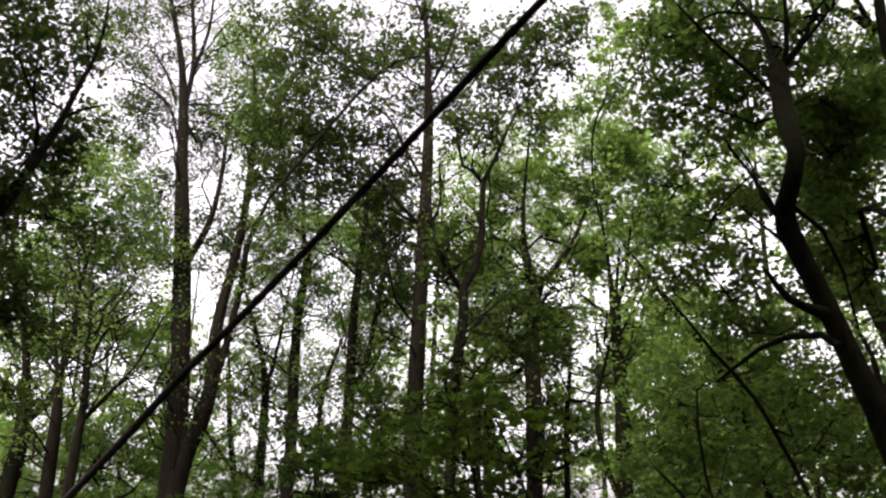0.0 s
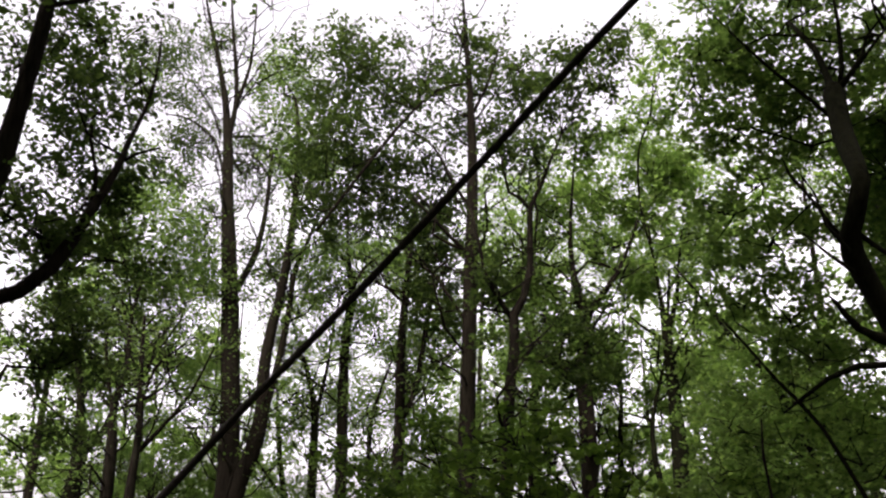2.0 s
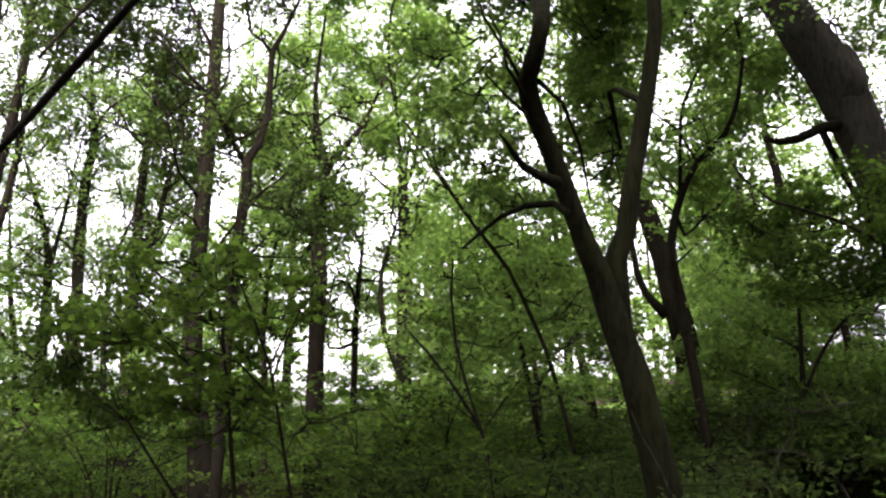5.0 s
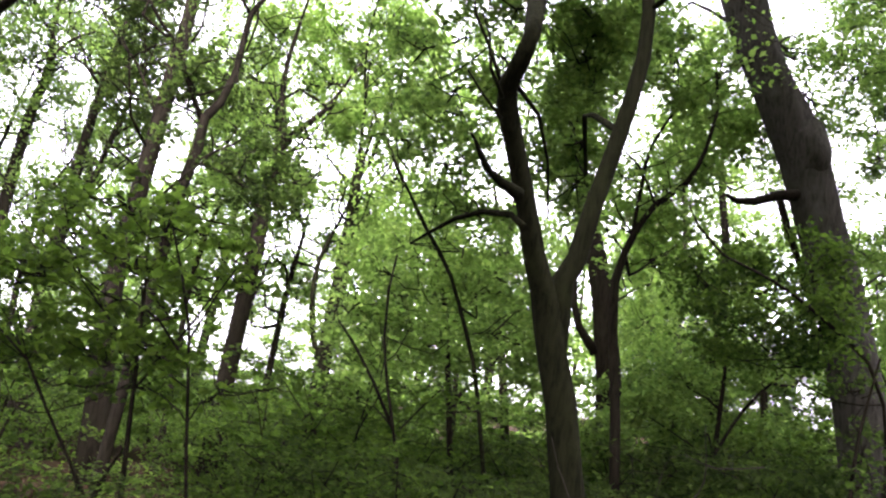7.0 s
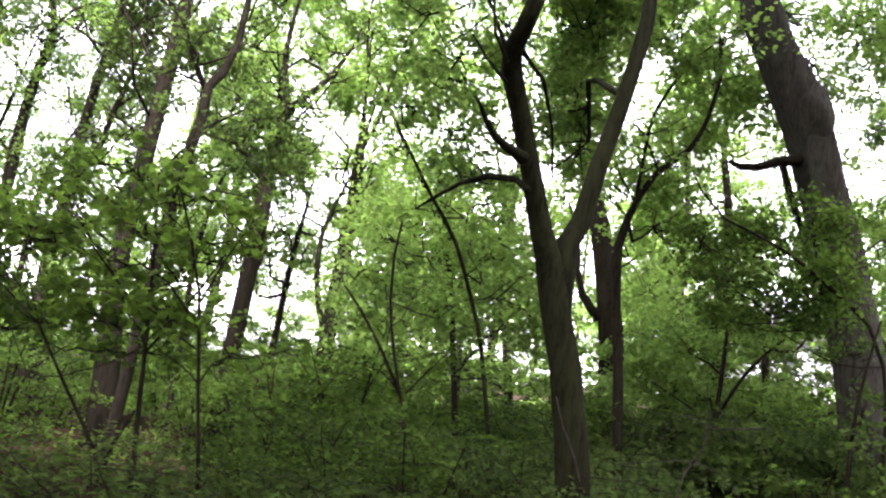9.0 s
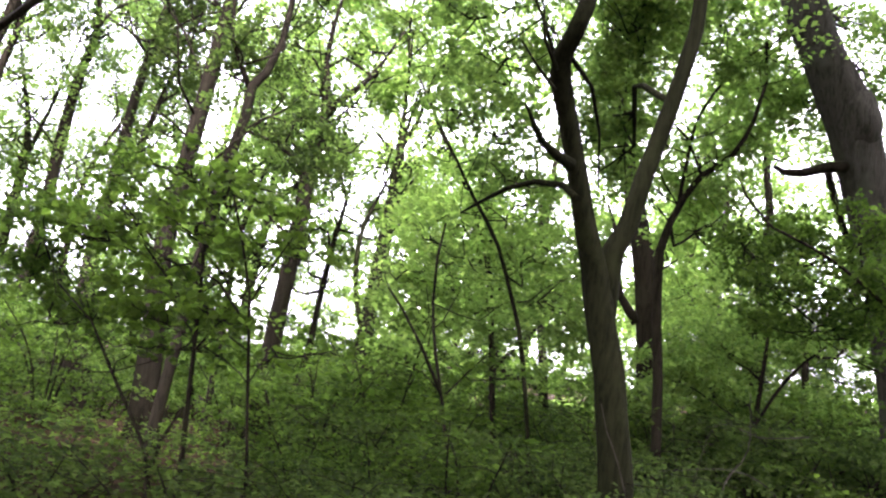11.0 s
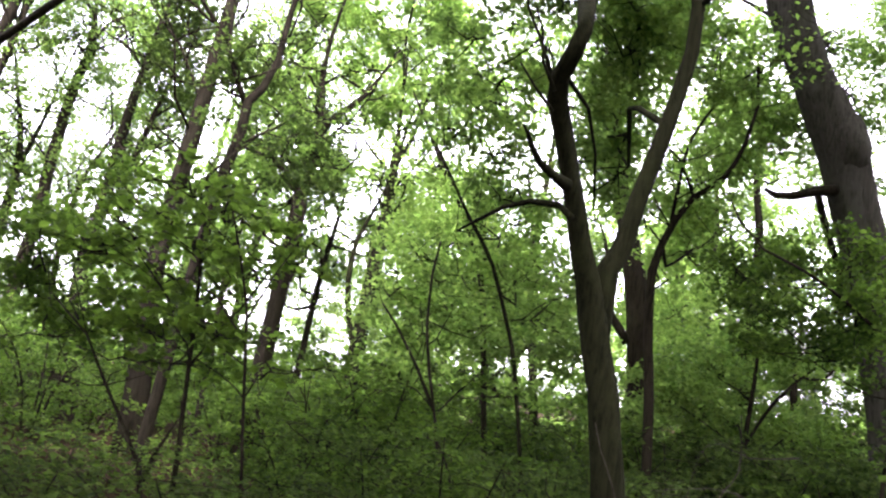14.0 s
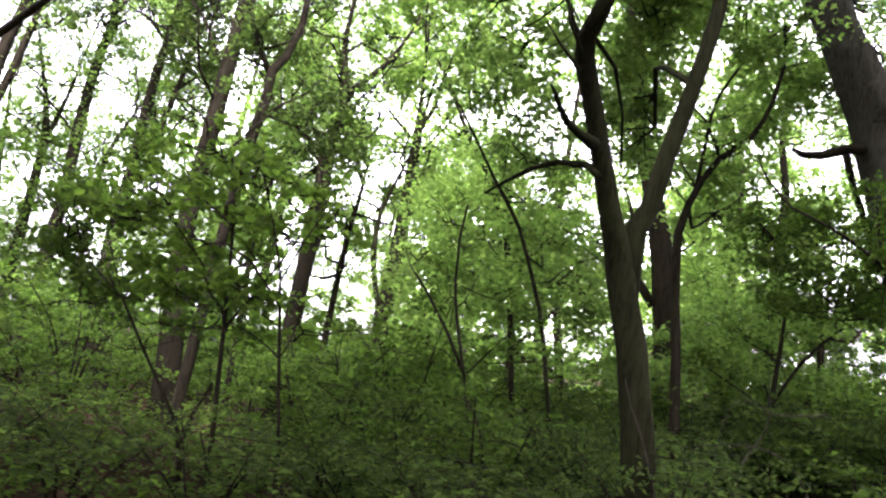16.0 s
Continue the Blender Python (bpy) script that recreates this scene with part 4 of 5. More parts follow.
k4.boughs((9.15, 12.00, 2.62, 0.42, 0.14, 260), (9.95, 12.00, 2.58, 0.34, 0.12, 200), (8.60, 12.00, 2.35, 0.40, 0.16, 320), (9.44, 12.00, 3.15, 0.46, 0.16, 420), (8.78, 12.00, 2.92, 0.40, 0.20, 420), (10.51, 12.00, 3.42, 0.40, 0.18, 380), (8.45, 12.00, 3.15, 0.42, 0.24, 460), size=0.083)
k4.boughs((9.40, 12.0, 2.88, 0.34, 0.22, 360), (10.62, 12.0, 3.16, 0.30, 0.30, 380), (10.66, 12.0, 2.58, 0.30, 0.26, 340), (9.66, 12.0, 2.36, 0.44, 0.18, 360), (10.20, 12.0, 2.40, 0.40, 0.16, 300), (9.92, 12.0, 3.22, 0.36, 0.18, 340), (9.72, 12.0, 2.72, 0.18, 0.14, 120), size=0.083)
k4.boughs((9.58, 12.00, 2.71, 0.20, 0.14, 140), (9.24, 12.00, 2.75, 0.20, 0.14, 140), size=0.083)
k4.finish(LEAF_CANOPY)

k8 = Tree("tree", "spreading understorey tree over a dark hollow", BARK_DARK, (
    (7.01, 9.65, -0.15, 0.069), (7.01, 9.65, 0.30, 0.048), (6.99, 9.66, 0.74, 0.044), (6.97, 9.66, 1.28, 0.041), (6.98, 9.66, 1.83, 0.033), (7.00, 9.65, 2.40, 0.026), (7.01, 9.65, 2.97, 0.015)), 12, group="woodland trees")
k8.limb((6.96, 9.67, 1.55, 0.026), (7.25, 9.57, 2.15, 0.022), (7.63, 9.45, 2.62, 0.015), (7.95, 9.35, 2.88, 0.008))
k8.boughs((6.77, 10.28, 2.52, 0.52, 0.39, 888), (7.50, 10.52, 2.95, 0.54, 0.41, 987), (7.57, 9.64, 2.91, 0.51, 0.34, 785), (7.13, 10.34, 1.91, 0.52, 0.39, 1057), (8.17, 10.31, 1.82, 0.64, 0.32, 1205), (8.74, 10.23, 1.82, 0.47, 0.37, 896), (6.96, 10.96, 2.18, 0.45, 0.36, 631), size=0.069)
k8.boughs((8.63, 9.77, 3.09, 0.37, 0.37, 437), size=0.069)
k8.boughs((5.67, 10.00, 1.87, 0.42, 0.34, 900), (6.00, 10.00, 1.95, 0.38, 0.32, 800), (5.21, 9.50, 1.61, 0.36, 0.30, 700), (6.50, 10.00, 1.95, 0.40, 0.32, 700), size=0.069)
k8.boughs((9.54, 11.0, 7.74, 0.42, 0.46, 480), (9.62, 11.0, 6.83, 0.40, 0.46, 420), (9.68, 11.0, 5.91, 0.36, 0.42, 300), (9.50, 11.0, 8.50, 0.42, 0.42, 420), size=0.069)
k8.finish(LEAF_CANOPY)

k5 = Tree("tree", "small understorey tree with light foliage", BARK_DARK, (
    (4.95, 13.36, -0.15, 0.098), (4.95, 13.36, 0.30, 0.068), (4.89, 13.38, 0.78, 0.063), (4.83, 13.39, 1.30, 0.059), (4.80, 13.40, 1.82, 0.050), (4.78, 13.41, 2.18, 0.036), (4.79, 13.41, 2.54, 0.023)), 12, group="woodland trees")
k5.limb((4.80, 13.40, 1.82, 0.041), (4.92, 13.37, 2.02, 0.032), (5.07, 13.33, 2.19, 0.018))
k5.boughs((4.58, 14.27, 2.06, 0.85, 0.37, 771), (5.44, 14.30, 1.83, 0.87, 0.38, 1175), (5.93, 13.55, 2.30, 0.47, 0.47, 631), (4.08, 15.40, 1.47, 0.91, 0.40, 871), (6.28, 13.30, 1.90, 0.57, 0.37, 743), (2.73, 15.04, 1.25, 0.65, 0.33, 338), (1.39, 14.61, 1.12, 0.73, 0.37, 649), size=0.083)
k5.boughs((3.85, 15.50, 2.24, 0.68, 0.34, 951), (3.28, 15.62, 1.53, 0.57, 0.34, 597), (3.87, 13.82, 2.02, 0.41, 0.31, 385), size=0.083)
k5.finish(LEAF_CANOPY)

s1 = Tree("sapling", "thin bent sapling crossing beneath the canopy", BARK_GREY, (
    (3.64, 8.01, -0.15, 0.034), (3.61, 8.02, 0.30, 0.024), (3.31, 8.11, 1.74, 0.022), (3.16, 8.15, 2.21, 0.022), (2.92, 8.22, 2.79, 0.020), (2.77, 8.26, 3.02, 0.020), (2.61, 8.31, 3.24, 0.017), (2.40, 8.37, 3.57, 0.014), (2.15, 8.44, 3.95, 0.012), (1.97, 8.49, 4.22, 0.009)), 12, group="saplings")
s1.boughs((2.51, 9.64, 4.02, 0.44, 0.33, 281), (3.28, 9.80, 3.48, 0.45, 0.30, 340), (3.42, 8.78, 2.84, 0.47, 0.47, 565), (2.88, 9.24, 2.78, 0.48, 0.42, 511), (2.46, 9.78, 3.02, 0.44, 0.44, 481), size=0.072)
s1.finish(LEAF_BACKLIT)

s2 = Tree("sapling", "thin arching sapling with drooping leafy twigs", BARK_DARK, (
    (7.30, 7.02, -0.14, 0.026), (7.01, 7.00, 0.96, 0.021), (7.00, 7.00, 1.69, 0.020), (6.93, 7.00, 2.22, 0.019), (6.74, 7.00, 2.57, 0.018), (6.21, 6.90, 2.82, 0.017), (5.67, 6.80, 3.02, 0.015), (5.23, 6.70, 3.11, 0.013), (4.87, 6.70, 3.19, 0.011), (4.63, 6.75, 3.41, 0.009), (4.55, 6.80, 3.59, 0.005)), 12, group="saplings")
s2.boughs((5.86, 7.70, 3.23, 0.62, 0.42, 1526), (5.12, 7.55, 3.06, 0.59, 0.33, 826), (6.30, 7.44, 3.47, 0.42, 0.42, 884), (5.97, 7.58, 2.61, 0.68, 0.34, 1572), (6.22, 7.11, 2.80, 0.37, 0.47, 1166), size=0.068)
s2.finish(LEAF_SHRUB)

s3 = Tree("sapling", "slender dark sapling stem with level leaf sprays", BARK_DARK, (
    (2.75, 7.75, -0.15, 0.024), (2.73, 7.76, 0.30, 0.017), (2.52, 7.81, 1.19, 0.015), (2.39, 7.85, 1.63, 0.015), (2.29, 7.88, 2.08, 0.013), (2.26, 7.89, 2.50, 0.013), (2.28, 7.88, 2.83, 0.008)), 12, group="saplings")
s3.limb((2.49, 7.82, 1.29, 0.018), (2.27, 7.89, 1.66, 0.015), (2.04, 7.95, 1.98, 0.013), (1.88, 8.00, 2.16, 0.008))
s3.boughs((2.55, 8.99, 2.08, 0.53, 0.40, 554), (3.12, 8.73, 2.23, 0.46, 0.33, 356), (2.26, 9.13, 2.51, 0.40, 0.34, 198), (3.69, 8.48, 2.39, 0.30, 0.39, 273), (2.19, 8.68, 1.65, 0.44, 0.25, 264), size=0.072)
s3.finish(LEAF_BACKLIT)

s4 = Tree("sapling", "leafy maple sapling with a straight thin stem", BARK_DARK, (
    (0.90, 6.20, -0.15, 0.022), (0.85, 6.22, 0.47, 0.014), (0.77, 6.24, 0.91, 0.012), (0.69, 6.26, 1.35, 0.012), (0.62, 6.28, 1.73, 0.010), (0.49, 6.32, 2.11, 0.008), (0.38, 6.35, 2.38, 0.006)), 12, group="saplings")
s4.limb((0.66, 6.27, 1.50, 0.010), (0.41, 6.34, 1.77, 0.008), (0.16, 6.41, 1.89, 0.006))
s4.limb((0.63, 6.28, 1.65, 0.008), (0.75, 6.24, 1.99, 0.006), (0.83, 6.22, 2.17, 0.004))
s4.boughs((0.29, 6.94, 2.46, 0.30, 0.27, 162), (-0.04, 7.51, 1.97, 0.64, 0.27, 383), (0.65, 6.60, 2.05, 0.28, 0.21, 67), (0.33, 6.65, 1.62, 0.42, 0.21, 200), (-0.04, 6.62, 2.59, 0.24, 0.17, 53), (-0.17, 7.48, 1.57, 0.48, 0.27, 283), (0.97, 7.28, 1.41, 0.41, 0.21, 114), size=0.086, flat=0.25)
s4.finish(LEAF_MAPLE, True)

s11 = Tree("sapling", "young maple with broad bright green leaves on level twigs", BARK_DARK, (
    (0.45, 7.10, -0.15, 0.030), (0.42, 7.10, 0.40, 0.022), (0.36, 7.12, 1.00, 0.019), (0.30, 7.15, 1.60, 0.016), (0.24, 7.22, 2.10, 0.012), (0.18, 7.35, 2.50, 0.008), (0.14, 7.50, 2.85, 0.004)), 10, group="saplings")
s11.limb((0.34, 7.13, 1.30, 0.011), (0.62, 7.10, 1.80, 0.009), (0.82, 7.20, 2.25, 0.006), (0.95, 7.35, 2.60, 0.003))
s11.limb((0.31, 7.15, 1.50, 0.011), (0.02, 7.05, 1.80, 0.008), (-0.28, 7.05, 2.10, 0.005), (-0.60, 7.15, 2.20, 0.003))
s11.boughs((-0.19, 7.40, 2.50, 0.36, 0.16, 94), (0.11, 7.60, 2.72, 0.34, 0.17, 94), (0.50, 7.20, 2.58, 0.33, 0.17, 94), (0.91, 7.50, 2.64, 0.30, 0.15, 74), (-0.30, 7.00, 2.16, 0.34, 0.15, 86), (0.15, 7.00, 2.22, 0.36, 0.17, 103), (0.56, 6.90, 2.23, 0.34, 0.16, 91), (-0.66, 7.20, 2.08, 0.30, 0.14, 66), (1.04, 7.20, 2.32, 0.30, 0.15, 66), (0.46, 7.00, 1.93, 0.36, 0.14, 68), (0.10, 7.00, 1.68, 0.34, 0.14, 57), size=0.08, flat=0.2)
s11.finish(LEAF_MAPLE, True)

s5 = Tree("sapling", "bushy young tree leaning out of the undergrowth", BARK_DARK, (
    (0.25, 7.43, -0.15, 0.033), (0.21, 7.44, 0.21, 0.021), (0.13, 7.46, 0.47, 0.019), (-0.02, 7.51, 0.70, 0.014), (-0.25, 7.57, 1.02, 0.012), (-0.49, 7.64, 1.38, 0.010), (-0.82, 7.73, 1.64, 0.007)), 12, group="saplings")
s5.limb((0.19, 7.44, 0.35, 0.021), (0.23, 7.43, 0.57, 0.017), (0.34, 7.40, 0.85, 0.009))
s5.boughs((-0.65, 9.47, 2.96, 0.48, 0.34, 637), (-1.62, 9.79, 2.67, 0.43, 0.36, 489), size=0.068, flat=0.25)
s5.boughs((-1.25, 8.43, 2.07, 0.49, 0.43, 620), (-0.90, 8.79, 2.20, 0.51, 0.44, 600), (-1.15, 8.73, 1.45, 0.57, 0.38, 480), (-0.67, 8.98, 1.62, 0.58, 0.34, 620), (-0.17, 8.13, 1.36, 0.46, 0.24, 260), (0.30, 8.31, 1.33, 0.40, 0.24, 260), size=0.068, flat=0.25)
s5.finish(LEAF_SHRUB, True)

s6 = Tree("sapling", "young tree with broad sprays of green leaves", BARK_DARK, (
    (3.95, 10.00, -0.15, 0.053), (3.90, 10.00, 0.30, 0.037), (3.44, 10.00, 2.72, 0.034), (3.32, 10.00, 3.10, 0.034), (3.02, 10.00, 3.67, 0.031), (2.72, 10.00, 4.06, 0.024), (2.36, 10.00, 4.64, 0.017), (2.15, 10.00, 4.93, 0.010)), 12, group="saplings")
s6.boughs((4.33, 11.67, 4.11, 0.55, 0.32, 1124), (3.35, 11.66, 3.50, 0.89, 0.71, 4466), (4.53, 11.83, 3.37, 0.74, 0.83, 4362), (3.44, 11.18, 4.31, 0.61, 0.39, 826), (4.96, 11.36, 4.04, 0.46, 0.46, 725), (2.98, 11.28, 3.00, 0.48, 0.45, 1000), (3.48, 10.69, 2.53, 0.90, 0.49, 3112), (4.70, 11.18, 2.64, 0.79, 0.62, 3460), size=0.069)
s6.boughs((5.48, 11.85, 3.53, 0.57, 0.57, 2083), (3.09, 11.83, 2.48, 0.71, 0.44, 1995), size=0.069)
s6.finish(LEAF_CANOPY)

s7 = Tree("sapling", "leafy understorey tree below taller trunks", BARK_DARK, (
    (-2.77, 20.20, -0.15, 0.102), (-2.77, 20.20, 0.30, 0.071), (-2.80, 20.20, 2.14, 0.066), (-2.83, 20.20, 3.36, 0.059), (-2.78, 20.20, 4.63, 0.053), (-2.55, 20.20, 5.41, 0.033), (-2.31, 20.20, 6.08, 0.020)), 12, group="saplings")
s7.boughs((-2.94, 20.36, 4.91, 1.05, 0.90, 2622), (-2.69, 22.33, 6.19, 0.75, 0.66, 1090), (-4.52, 21.30, 3.98, 0.95, 1.11, 1592), (-4.70, 20.71, 2.77, 1.07, 0.77, 1251), (-2.92, 20.72, 3.40, 1.06, 0.76, 2220), (-1.37, 22.74, 4.72, 1.00, 1.49, 5482), (-4.24, 23.24, 5.08, 1.03, 1.03, 2052), (-1.99, 21.89, 3.51, 1.11, 0.96, 4506), size=0.069)
s7.boughs((-5.28, 21.47, 4.55, 0.80, 0.97, 1179), (-3.87, 21.86, 2.70, 1.28, 0.64, 1943), (-0.06, 22.85, 4.16, 1.00, 1.33, 4871), (-2.39, 22.59, 5.28, 1.00, 0.83, 2354), size=0.069)
s7.finish(LEAF_CANOPY)

s8 = Tree("sapling", "leafy understorey tree with layered branches", BARK_DARK, (
    (0.65, 14.70, -0.15, 0.074), (0.64, 14.70, 0.30, 0.051), (0.60, 14.70, 1.99, 0.047), (0.56, 14.70, 2.88, 0.043), (0.62, 14.70, 3.62, 0.038), (0.73, 14.70, 4.28, 0.024), (0.93, 14.70, 4.77, 0.015)), 12, group="saplings")
s8.boughs((0.15, 14.79, 3.91, 0.76, 0.76, 1279), (1.11, 15.12, 3.29, 0.88, 0.77, 1518), (0.06, 16.58, 2.84, 0.96, 0.60, 1828), (-1.22, 15.75, 2.49, 0.80, 0.46, 1035), (1.75, 16.38, 4.27, 0.60, 0.60, 810), (2.72, 16.07, 3.60, 0.45, 0.60, 310), size=0.069)
s8.finish(LEAF_CANOPY)

s9 = Tree("sapling", "leafy young tree against the light", BARK_DARK, (
    (-5.33, 23.75, -0.15, 0.146), (-5.33, 23.75, 0.30, 0.102), (-5.40, 23.75, 1.69, 0.094), (-5.51, 23.74, 3.16, 0.086), (-5.70, 23.73, 4.37, 0.071), (-5.81, 23.72, 5.61, 0.048), (-5.92, 23.72, 6.89, 0.032)), 12, group="saplings")
s9.limb((-5.51, 23.74, 3.16, 0.055), (-6.22, 23.70, 4.07, 0.040), (-6.71, 23.67, 4.85, 0.024))
s9.boughs((-13.57, 25.70, 2.82, 1.68, 1.05, 1100), (-11.45, 25.14, 2.75, 1.39, 1.00, 1700), (-6.21, 24.29, 3.82, 1.09, 1.09, 2424), (-5.90, 24.15, 5.52, 1.09, 1.09, 1724), (-7.19, 26.99, 2.72, 1.41, 1.01, 3216), (-4.78, 23.58, 2.69, 1.04, 0.87, 1851), (-9.04, 25.80, 2.72, 1.18, 0.99, 2000), (-10.89, 26.38, 4.12, 1.03, 1.24, 1900), size=0.083)
s9.boughs((-13.24, 23.91, 3.97, 0.99, 0.99, 500), size=0.083)
s9.finish(LEAF_CANOPY)

g2 = Tree("tree", "far airy tree with foliage coloured pale as backlit", BARK_GREY, (
    (1.19, 26.00, -0.15, 0.209), (1.20, 26.00, 0.30, 0.145), (1.26, 26.00, 2.91, 0.134), (1.37, 26.00, 5.50, 0.119), (1.31, 26.00, 7.90, 0.095), (1.49, 26.00, 10.44, 0.080), (1.74, 26.00, 12.74, 0.055), (1.74, 26.00, 14.34, 0.037)), 12, group="woodland trees")
g2.limb((1.40, 26.00, 9.33, 0.061), (2.06, 26.00, 10.81, 0.045), (2.63, 26.00, 12.15, 0.027))
g2.limb((1.45, 26.00, 10.25, 0.053), (0.91, 26.00, 11.57, 0.045), (0.56, 26.00, 12.54, 0.027))
g2.boughs((0.65, 25.93, 12.12, 1.21, 1.41, 3880), (2.03, 27.30, 13.71, 1.30, 1.30, 3803), (3.28, 27.03, 12.17, 1.26, 1.48, 3562), (6.65, 27.54, 13.40, 1.33, 1.77, 5331), (5.35, 27.41, 14.60, 1.11, 1.33, 2830), (1.32, 29.41, 11.60, 1.35, 1.35, 4104), (7.27, 26.21, 10.89, 1.24, 1.45, 4090), (4.11, 29.42, 11.18, 1.13, 1.13, 2422), size=0.083)
g2.boughs((0.17, 24.31, 7.07, 0.80, 1.07, 2282), (1.21, 27.42, 6.39, 0.90, 1.20, 2854), (0.29, 25.34, 4.99, 0.82, 0.82, 1800), size=0.083)
g2.boughs((2.75, 25.00, 4.97, 0.80, 0.70, 700), (3.94, 25.00, 4.53, 0.75, 0.60, 600), (3.42, 25.00, 5.75, 0.80, 0.70, 700), (2.35, 25.00, 3.62, 0.70, 0.60, 500), (4.65, 25.00, 3.67, 0.70, 0.60, 500), size=0.083)
g2.boughs((3.19, 26.0, 12.34, 1.05, 0.85, 1100), (4.77, 26.0, 11.43, 1.05, 0.85, 1100), (6.01, 26.0, 13.1, 1.05, 0.85, 1100), (7.37, 26.0, 11.51, 1.05, 0.85, 1100), (6.05, 26.0, 10.24, 1.05, 0.85, 1100), (8.22, 26.0, 13.89, 1.05, 0.85, 1100), (1.95, 26.0, 10.36, 1.05, 0.85, 1100), (0.33, 26.0, 11.04, 1.05, 0.85, 1100), (10.13, 26.0, 13.18, 1.05, 0.85, 1100), size=0.083)
g2.boughs((3.40, 24.0, 4.23, 0.55, 0.45, 420), (4.20, 24.0, 3.45, 0.60, 0.45, 420), (3.39, 24.0, 2.90, 0.60, 0.45, 360), (4.26, 24.0, 4.74, 0.55, 0.45, 380), (3.85, 24.0, 3.85, 0.50, 0.50, 320), (3.60, 24.0, 5.30, 0.55, 0.45, 320), size=0.083)
g2.twiggy(36, 2.4)
g2.finish(LEAF_BACKLIT)

s10 = Tree("sapling", "leafy sapling beside the foot of the great trunk", BARK_DARK, (
    (6.49, 6.88, -0.15, 0.036), (6.49, 6.88, 0.30, 0.025), (6.50, 6.88, 1.03, 0.023), (6.50, 6.87, 1.43, 0.020), (6.55, 6.86, 1.90, 0.017), (6.63, 6.83, 2.33, 0.012), (6.69, 6.81, 2.61, 0.009)), 12, group="saplings")
s10.boughs((6.72, 7.30, 1.21, 0.48, 0.34, 976), size=0.068, flat=0.25)
s10.boughs((7.02, 7.30, 1.75, 0.24, 0.30, 200), (7.05, 7.42, 2.45, 0.20, 0.24, 120), size=0.068, flat=0.25)
s10.finish(LEAF_SHADED, True)

n = Tree("tree", "dark tree with drooping leafy branches", BARK_DARK, (
    (-5.30, 6.60, -0.15, 0.189), (-5.28, 6.63, 0.30, 0.132), (-4.80, 6.90, 3.30, 0.122), (-4.58, 6.90, 4.23, 0.115), (-4.41, 6.90, 5.08, 0.100), (-4.34, 6.90, 5.58, 0.087), (-4.26, 6.90, 6.17, 0.075), (-4.21, 6.90, 6.72, 0.067), (-4.05, 6.91, 8.21, 0.023)), 14, group="woodland trees")
n.limb((-4.68, 6.88, 3.74, 0.080), (-4.40, 6.92, 3.80, 0.077), (-4.15, 7.04, 3.92, 0.073), (-3.97, 7.18, 4.17, 0.066), (-3.85, 7.31, 4.51, 0.059), (-3.78, 7.45, 4.86, 0.046), (-3.68, 7.59, 5.27, 0.035), (-3.62, 7.72, 5.70, 0.027), (-3.57, 7.86, 6.08, 0.022), (-3.54, 7.99, 6.56, 0.016), (-3.58, 8.12, 7.13, 0.010))
n.limb((-3.81, 7.51, 4.91, 0.026), (-3.82, 7.51, 5.24, 0.020), (-3.92, 7.51, 5.60, 0.015), (-3.92, 7.51, 5.97, 0.009))
n.limb((-3.70, 7.72, 5.45, 0.021), (-3.52, 7.72, 5.54, 0.015), (-3.30, 7.73, 5.60, 0.009))
n.boughs((-4.81, 8.89, 7.64, 0.59, 0.42, 744), (-4.41, 8.40, 6.32, 0.69, 0.69, 1650), (-4.51, 8.66, 5.37, 0.53, 0.60, 1504), (-3.71, 7.95, 6.53, 0.36, 0.44, 246), (-4.23, 8.92, 5.69, 0.46, 0.46, 676), (-4.40, 8.42, 4.58, 0.36, 0.43, 557), (-3.91, 8.22, 4.63, 0.42, 0.42, 473), size=0.068)
n.boughs((-4.64, 8.19, 6.88, 0.47, 0.39, 499), size=0.068)
n.boughs((-4.07, 7.08, 4.50, 0.37, 0.49, 840), size=0.068)
n.boughs((-4.65, 8.86, 3.63, 0.51, 0.51, 1163), (-4.80, 9.12, 2.97, 0.45, 0.45, 420), (-4.85, 9.20, 4.27, 0.46, 0.38, 580), size=0.069)
# Boughs above the view, added as shade from overhead.
n.boughs((-3.0, 6.2, 7.6, 1.5, 0.9, 4500), (-4.2, 5.0, 7.0, 1.6, 1.0, 4500), (-2.2, 4.4, 8.2, 1.5, 0.8, 4000), (-4.0, 7.4, 8.8, 1.7, 1.0, 4500), size=0.09)
n.boughs((-5.08, 8.2, 7.3, 0.40, 0.36, 400), (-4.75, 8.4, 7.56, 0.40, 0.36, 400), (-4.93, 8.2, 5.44, 0.40, 0.36, 400), (-4.69, 8.5, 5.76, 0.40, 0.36, 400), (-4.84, 7.6, 6.5, 0.40, 0.36, 400), (-4.85, 8.0, 4.79, 0.40, 0.36, 400), (-4.57, 8.6, 6.5, 0.40, 0.36, 400), size=0.068)
# Two more unseen boughs, added to darken the ground near the camera.
n.boughs((-0.6, 5.0, 7.6, 1.6, 0.8, 2600), (-0.2, 3.4, 7.4, 1.7, 0.8, 2600), size=0.12, twigs=False)
n.twiggy(18, 1.2)
n.finish(LEAF_SHADED)

